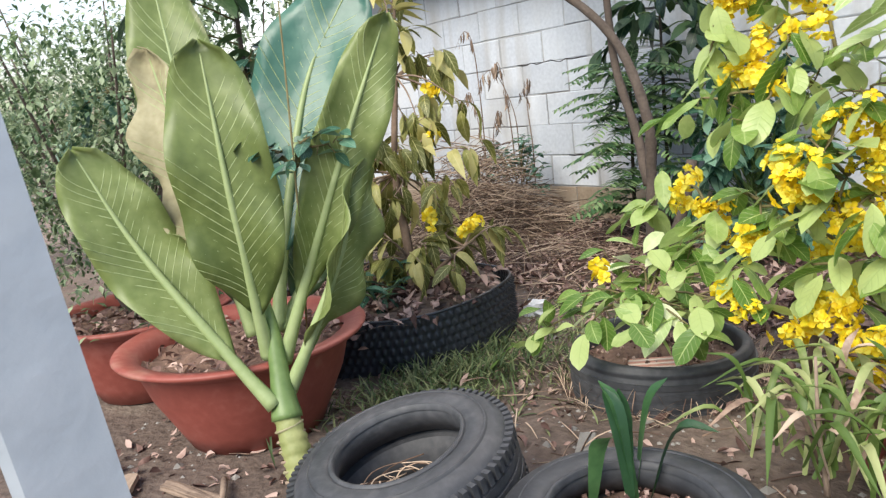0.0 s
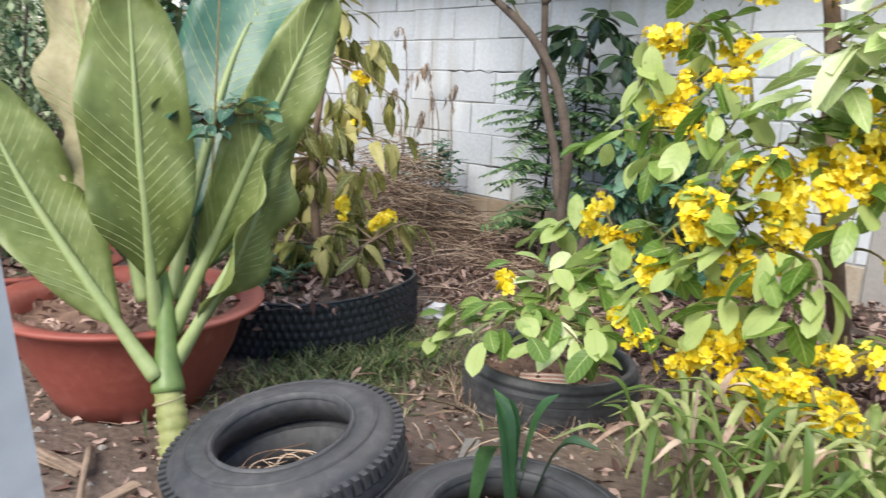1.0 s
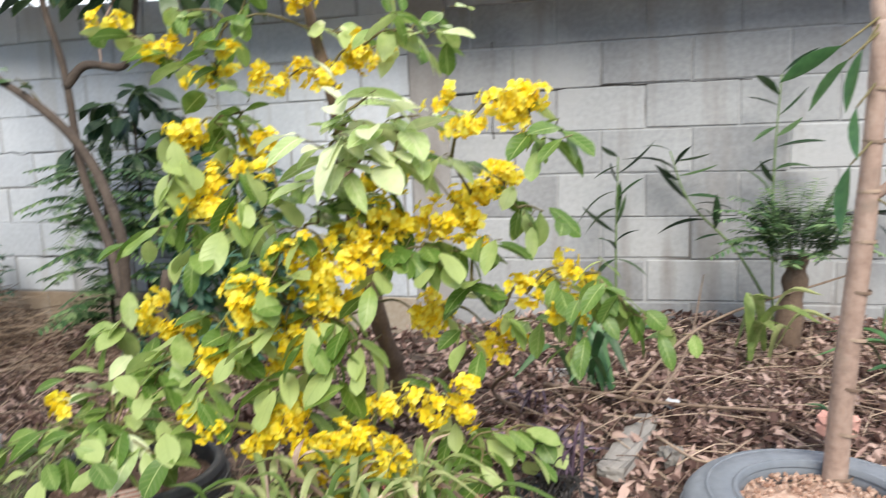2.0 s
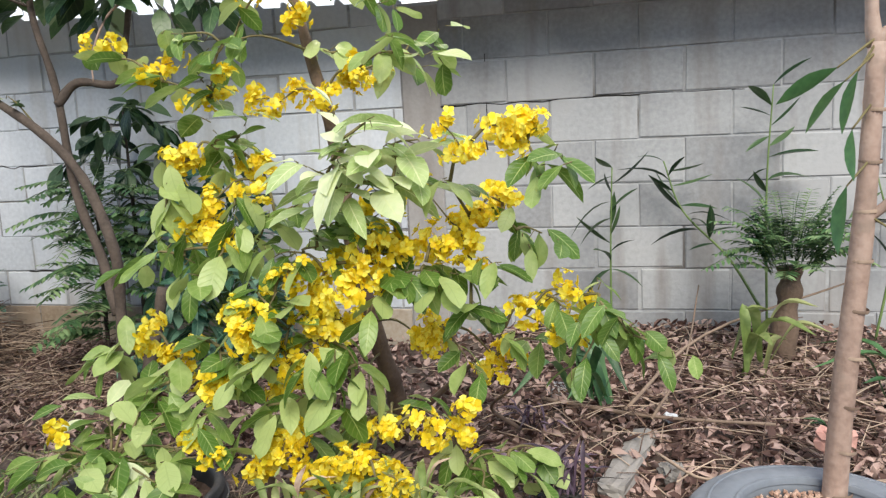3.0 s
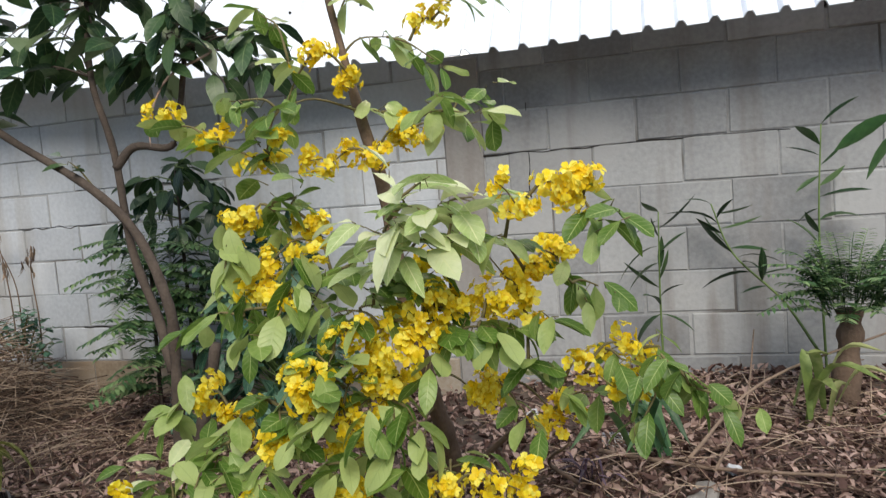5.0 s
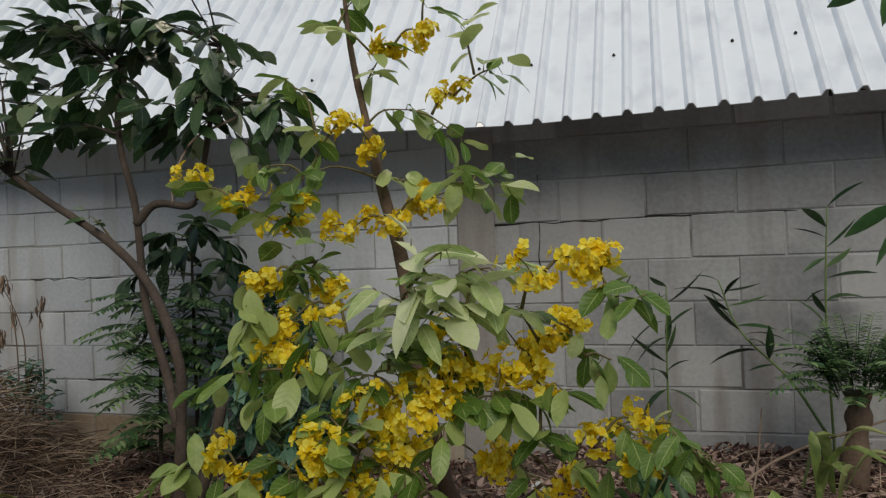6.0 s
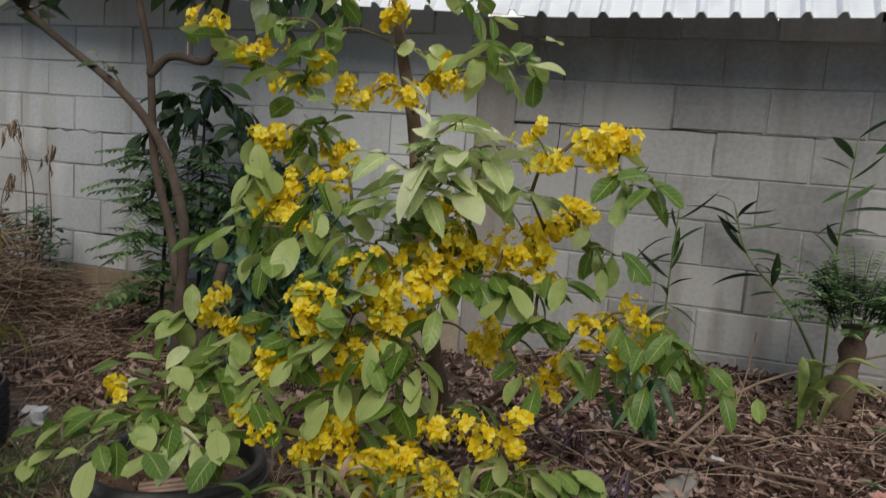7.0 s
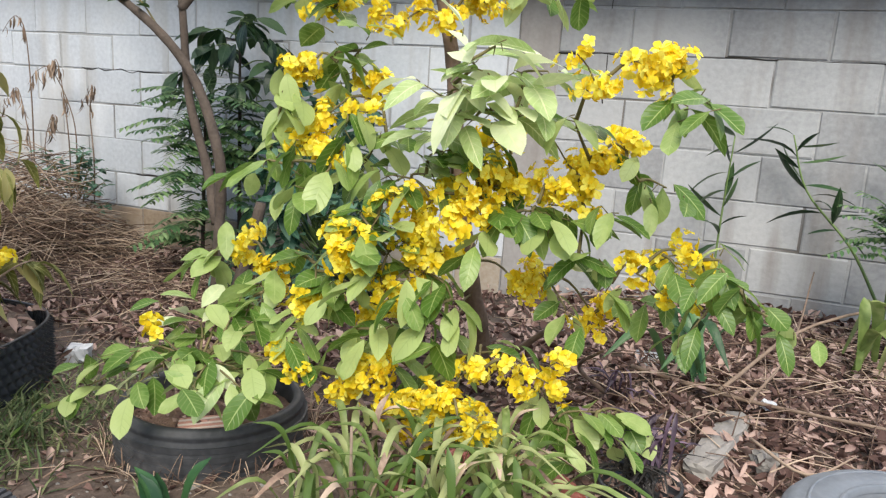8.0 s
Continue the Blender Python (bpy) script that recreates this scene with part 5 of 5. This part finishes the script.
# ---- strap-leaved plants ----
def strap_plant(name, at, blades, label, category, material, seed, rise=1.0, width=0.03, length=(0.2, 0.4), stem_h=0.0, dry=0.0, lean_range=(0.15, 0.8)):
    r = random.Random(seed)
    ob = thing(name, at, label, category)
    for i in range(blades):
        w = r.uniform(0, 6.3)
        q = r.uniform(*length)
        b = Vector(at) + Vector((r.gauss(0, 0.03), r.gauss(0, 0.03), stem_h * r.random()))
        d = Vector((math.cos(w), math.sin(w), 0))
        lean = r.uniform(*lean_range)
        pts = [b, b + (d * lean * 0.45 + Vector((0, 0, rise * 0.6))) * q, b + (d * lean * 1.1 + Vector((0, 0, rise * (0.95 - 0.6 * lean)))) * q]
        line = smooth_line(pts, 5)
        m = Mesh()
        side = d.cross(Vector((0, 0, 1))).normalized()
        side = (side + d * r.uniform(-0.7, 0.7)).normalized()
        for k2, c in enumerate(line):
            t = k2 / (len(line) - 1)
            ww = width * r.uniform(0.95, 1.05) * (0.45 + 1.1 * t if t < 0.5 else 1.0 * (1 - ((t - 0.5) / 0.5) ** 2) + 0.02)
            up = Vector((0, 0, 1)) * ww * 0.3
            m.v += [tuple(c - side * ww / 2 + up), tuple(c), tuple(c + side * ww / 2 + up)]
        for k2 in range(len(line) - 1):
            a = 3 * k2
            m.f += [(a, a + 1, a + 4, a + 3), (a + 1, a + 2, a + 5, a + 4)]
        part("leaf", m, M_STRAW if r.random() < dry else material, ob)
    return ob


for bx, by, s, n in ((-0.22, 0.93, 21, 20), (-0.05, 0.95, 22, 22), (0.06, 1.0, 23, 16), (-0.34, 0.95, 24, 12), (-0.2, 1.14, 1, 26), (-0.05, 1.2, 2, 26), (-0.34, 1.12, 3, 18), (0.04, 1.1, 4, 18), (-0.12, 0.98, 8, 16)):
    strap_plant("grassy_clump", (bx, by, 0.1), int(n * 1.2), "clump of light green grassy leaves, tips dry", "grass", M_GRASS, s, 0.95, 0.018, (0.13, 0.26), 0.05, 0.18, (0.2, 1.1))
strap_plant("strap_plant", (-0.45, 0.68, 0.08), 6, "dark green strap-leaved plant in a tyre", "plant", M_STRAP, 12, 1.0, 0.036, (0.19, 0.3), lean_range=(0.02, 0.5))
strap_plant("corn_plant", (0.86, 2.42, 0.14), 9, "small plant with long light green leaves", "plant", M_GRASS, 6, 0.9, 0.045, (0.2, 0.34), 0.1)
strap_plant("strap_plant", (0.32, 2.12, 0.12), 12, "dark drooping strap-leaved plant among dry leaves", "plant", M_STRAP, 7, 0.8, 0.036, (0.24, 0.42), 0.04, 0.0, (0.3, 1.1))
strap_plant("strap_plant", (0.95, 1.78, 0.12), 7, "small grey-green strap-leaved plant", "plant", M_STRAP, 9, 0.8, 0.02, (0.12, 0.2))
strap_plant("purple_plant", (0.14, 1.98, 0.1), 16, "tuft of purple-striped narrow leaves", "plant", M_PURPLE, 10, 0.6, 0.012, (0.1, 0.18))
strap_plant("purple_plant", (0.26, 1.5, 0.12), 34, "tuft of purple-striped narrow leaves", "plant", M_PURPLE, 11, 0.75, 0.013, (0.1, 0.22))
strap_plant("strap_plant", (1.3, 2.2, 0.12), 8, "dark drooping strap-leaved plant among dry leaves", "plant", M_STRAP, 17, 0.7, 0.032, (0.22, 0.4), 0.04, 0.0, (0.3, 1.1))

# red pot of the grassy clumps and the black mesh pot
bowl_pot((-0.07, 1.26, -0.155), 0.24, 0.22, "red plastic bowl pot sunk among grassy leaves")
black = thing("mesh_pot", (0.25, 1.5, 0.0), "black net plant pot", "pot")
bp = Mesh()
lathe(bp, [(0.075, 0.0), (0.1, 0.16), (0.104, 0.16), (0.104, 0.172), (0.096, 0.172), (0.094, 0.15), (0.0, 0.145)], 32, Matrix.Translation((0.25, 1.5, 0.0)))
part("body", bp, M_BLACKPL, black)
for i in range(6):
    hoop = Mesh()
    z = 0.02 + 0.022 * i
    lathe(hoop, [(0.077 + 0.125 * z, z - 0.003), (0.082 + 0.125 * z, z), (0.077 + 0.125 * z, z + 0.003)], 32, Matrix.Translation((0.25, 1.5, 0.0)))
    part("hoop", hoop, M_BLACKPL, black)
black.location.z -= 0.1
strap_plant("withered_tuft", (0.25, 1.5, 0.05), 60, "black withered tuft of thin rotting stalks in the net pot", "weed", M_NEARBLACK, 31, 0.55, 0.008, (0.08, 0.2), 0.03, 0.0, (0.3, 1.2))


# ---- small things on the ground ----
def rubble(name, at, size, label, category, material, seed, turn=0.0, tilt=0.0):
    r = random.Random(seed)
    bm = bmesh.new()
    bmesh.ops.create_cube(bm, size=1)
    bmesh.ops.subdivide_edges(bm, edges=bm.edges[:], cuts=3, use_grid_fill=True)
    for v in bm.verts:
        v.co = Vector((v.co.x * size[0], v.co.y * size[1], v.co.z * size[2])) * (1 - 0.18 * max(0, v.co.length - 0.6))
        v.co += Vector((r.gauss(0, 1), r.gauss(0, 1), r.gauss(0, 1))) * 0.08 * min(size)
    me = bpy.data.meshes.new(name)
    bm.to_mesh(me)
    bm.free()
    me.materials.append(material)
    return solo(name, me, None, label, category, m=pose(*at, tilt, 0, turn))


rubble("concrete_slab", (0.43, 1.78, 0.085), (0.075, 0.38, 0.04), "broken slab of grey concrete half-buried in leaves", "slab", M_STONE, 1, -16, 3)
rubble("stone", (0.54, 1.72, 0.09), (0.05, 0.05, 0.04), "small grey stone among dry leaves", "stone", M_STONE, 2, 30)
rubble("stone", (-1.1, 0.52, 0.03), (0.1, 0.08, 0.07), "rounded grey stone beside the cane plant", "stone", M_STONE, 3, 10)
rubble("stone", (-0.45, 0.9, 0.02), (0.07, 0.06, 0.035), "pale grey stone on bare soil", "stone", M_STONE, 4, 50)
rubble("stone", (0.95, 1.72, 0.2), (0.08, 0.07, 0.06), "pinkish stone on the tyre", "stone", M_BRICK, 5, 50)
rubble("white_scrap", (0.56, 2.02, 0.13), (0.035, 0.03, 0.02), "small white scrap on dry leaves", "litter", M_WHITE, 6, 20)
rubble("white_scrap", (0.2, 2.28, 0.12), (0.1, 0.07, 0.04), "crumpled pale plastic scrap", "litter", M_WHITE, 7, 20)
rubble("white_scrap", (-0.15, 2.55, 0.11), (0.06, 0.05, 0.04), "crumpled pale plastic scrap", "litter", M_WHITE, 8, 20)
rubble("white_scrap", (-1.6, 1.55, 0.03), (0.07, 0.06, 0.06), "crumpled clear plastic scrap by the ring planter", "litter", M_WHITE, 9, 20)
rubble("wood_chip", (-0.75, 0.86, 0.015), (0.04, 0.16, 0.01), "pale splinter of wood on the soil", "wood", M_STONE, 10, 35)
rubble("wood_chip", (-1.45, 0.0, 0.02), (0.05, 0.13, 0.018), "broken piece of wood on the soil", "wood", M_STICK, 11, 60)
rubble("wood_chip", (-1.3, 0.12, 0.02), (0.03, 0.2, 0.014), "broken piece of wood on the soil", "wood", M_STICK, 12, -70)
rubble("wood_chip", (-1.05, 0.12, 0.02), (0.025, 0.22, 0.012), "broken piece of wood on the soil", "wood", M_STICK, 13, 20)
rubble("stone", (-1.62, -0.02, 0.02), (0.12, 0.06, 0.03), "flat grey stone beside the pot", "stone", M_STONE, 14, 20)
tile = thing("broken_tile", (-0.8, 1.2, 0.09), "broken pink clay tile with pale stripes in the tyre", "tile")
tb = Mesh()
box(tb, 0.14, 0.06, 0.015, pose(-0.8, 1.2, 0.1, 14, -8, 25), 0.002)
part("slab", tb, M_BRICK, tile, smooth=False)
for i in range(3):
    tl = Mesh()
    box(tl, 0.14, 0.006, 0.002, pose(-0.8, 1.2, 0.1, 14, -8, 25) @ pose(0, -0.018 + 0.018 * i, 0.0088))
    part("stripe", tl, M_WHITELINE, tile, smooth=False)


def long_stick(pts, r, label="thin fallen dry stick on the leaves"):
    solo("stick", tube(Mesh(), pts, r, r * 0.5, 6, 5, 0.2), M_STICK, label, "stick", group="fallen sticks")


long_stick([(0.42, 2.02, 0.15), (0.7, 2.4, 0.3), (1.25, 2.75, 0.42)], 0.007, "long bare stem leaning over the leaves")
long_stick([(0.5, 1.98, 0.14), (0.62, 2.25, 0.25), (0.72, 2.8, 0.4)], 0.005, "long bare stem leaning over the leaves")
long_stick([(0.15, 2.12, 0.14), (0.5, 2.0, 0.14), (0.85, 1.95, 0.15)], 0.009)
long_stick([(0.5, 1.75, 0.13), (0.62, 1.6, 0.13), (0.75, 1.75, 0.14)], 0.005)
long_stick([(0.9, 2.3, 0.13), (1.2, 2.2, 0.14), (1.6, 2.25, 0.14)], 0.006)
long_stick([(-1.75, 1.9, 0.02), (-1.6, 1.72, 0.03), (-1.5, 1.7, 0.02)], 0.009)
long_stick([(-1.3, 0.2, 0.02), (-1.05, 0.1, 0.03), (-0.95, 0.12, 0.02)], 0.008)
long_stick([(-0.24, 0.95, 0.06), (-0.25, 0.94, 0.2), (-0.255, 0.94, 0.33)], 0.006, "dry upright broken grass stem")
long_stick([(-0.14, 0.95, 0.06), (-0.12, 0.94, 0.18), (-0.09, 0.93, 0.29)], 0.005, "dry upright broken grass stem")
long_stick([(0.02, 0.98, 0.06), (0.05, 0.97, 0.16), (0.06, 0.96, 0.24)], 0.005, "dry upright broken grass stem")
long_stick([(0.1, 1.9, 0.12), (0.03, 1.8, 0.22), (0.12, 1.6, 0.35)], 0.008, "bare side shoot under the bush")

# wire and dry grass inside the empty tyre
nest = Mesh()
for i in range(60):
    w, r0 = tr.uniform(0, 6.3), tr.uniform(0.04, 0.13)
    pts = [(-0.82 + r0 * math.cos(w + a), 0.43 + r0 * math.sin(w + a), 0.03 + tr.random() * 0.06) for a in (0, 0.6, 1.2, 1.8)]
    tube(nest, pts, 0.002, 0.0012, 4, 4)
solo("dry_tangle", nest, M_STRAW, "tangle of dry grass stalks inside the empty tyre", "dry straw", "stuff")

# ---- steel post beside the camera ----
post = thing("steel_post", (-0.01, -0.27, 0.0), "pale grey galvanised steel post", "post")
pm = Mesh()
box(pm, 0.06, 0.038, 2.2, pose(-0.012, -0.284, 1.08, 5, -2.4, -2), 0.004)
part("shaft", pm, M_STEEL, post, smooth=False)
# Same metal as the shaft; the darker tone is painted-in shade.
lip = Mesh()
box(lip, 0.04, 0.055, 2.2, pose(-0.056, -0.338, 1.08, 5, -2.4, -2), 0.002)
part("flange", lip, M_SHADEDSTEEL, post, "inner flange of the same steel, its shade put into the colour", smooth=False)

# ---- wall blocks, last ----
blocks = {}


def block(x0, x1, z, material, tag):
    length = round(x1 - x0 - 0.009, 2)
    if length < 0.04:
        return
    trim = rng.choice((0.0, 0.001, 0.002, 0.003, 0.005, 0.007))
    key = (length, tag, trim)
    if key not in blocks:
        b = Mesh()
        box(b, length + 0.003 - trim, 0.09, 0.195 - trim, Matrix(), 0.0025 + 0.3 * trim)
        # worn, uneven arrises
        b.v = [(x + rng.uniform(-0.0025, 0.0025), y, z2 + rng.uniform(-0.0025, 0.0025)) for x, y, z2 in b.v]
        blocks[key] = b.data("block", material, False)
    part("block", blocks[key], None, wall_ob, m=pose((x0 + x1) / 2, WALL_Y + 0.045 + rng.uniform(-0.003, 0.002), z + 0.1 + rng.uniform(-0.003, 0.003), rng.uniform(-0.4, 0.4), rng.uniform(-0.5, 0.5), rng.uniform(-0.2, 0.2)))


for row in range(9):
    z = 0.2 * row - 0.0
    # east of the pier
    off = 0.1 if row % 2 else 0.3
    x = -0.42
    nxt = off - 0.4 * math.floor((off + 0.42) / 0.4) + 0.0
    while nxt <= -0.42 + 0.02:
        nxt += 0.4
    while x < 4.4:
        block(x, nxt, z, M_BLOCK, "plain")
        x, nxt = nxt, nxt + 0.4
    # west of the pier
    off = -2.86 if row % 2 == 0 else -2.66
    x, prev = -0.61, off + 0.4 * math.floor((-0.61 - off) / 0.4)
    while x > -5.9:
        if x - prev > 0.02:
            block(prev, x, z, M_BASEBLOCK if row == 0 else M_LIMED, "base" if row == 0 else "limed")
        x, prev = prev, prev - 0.4
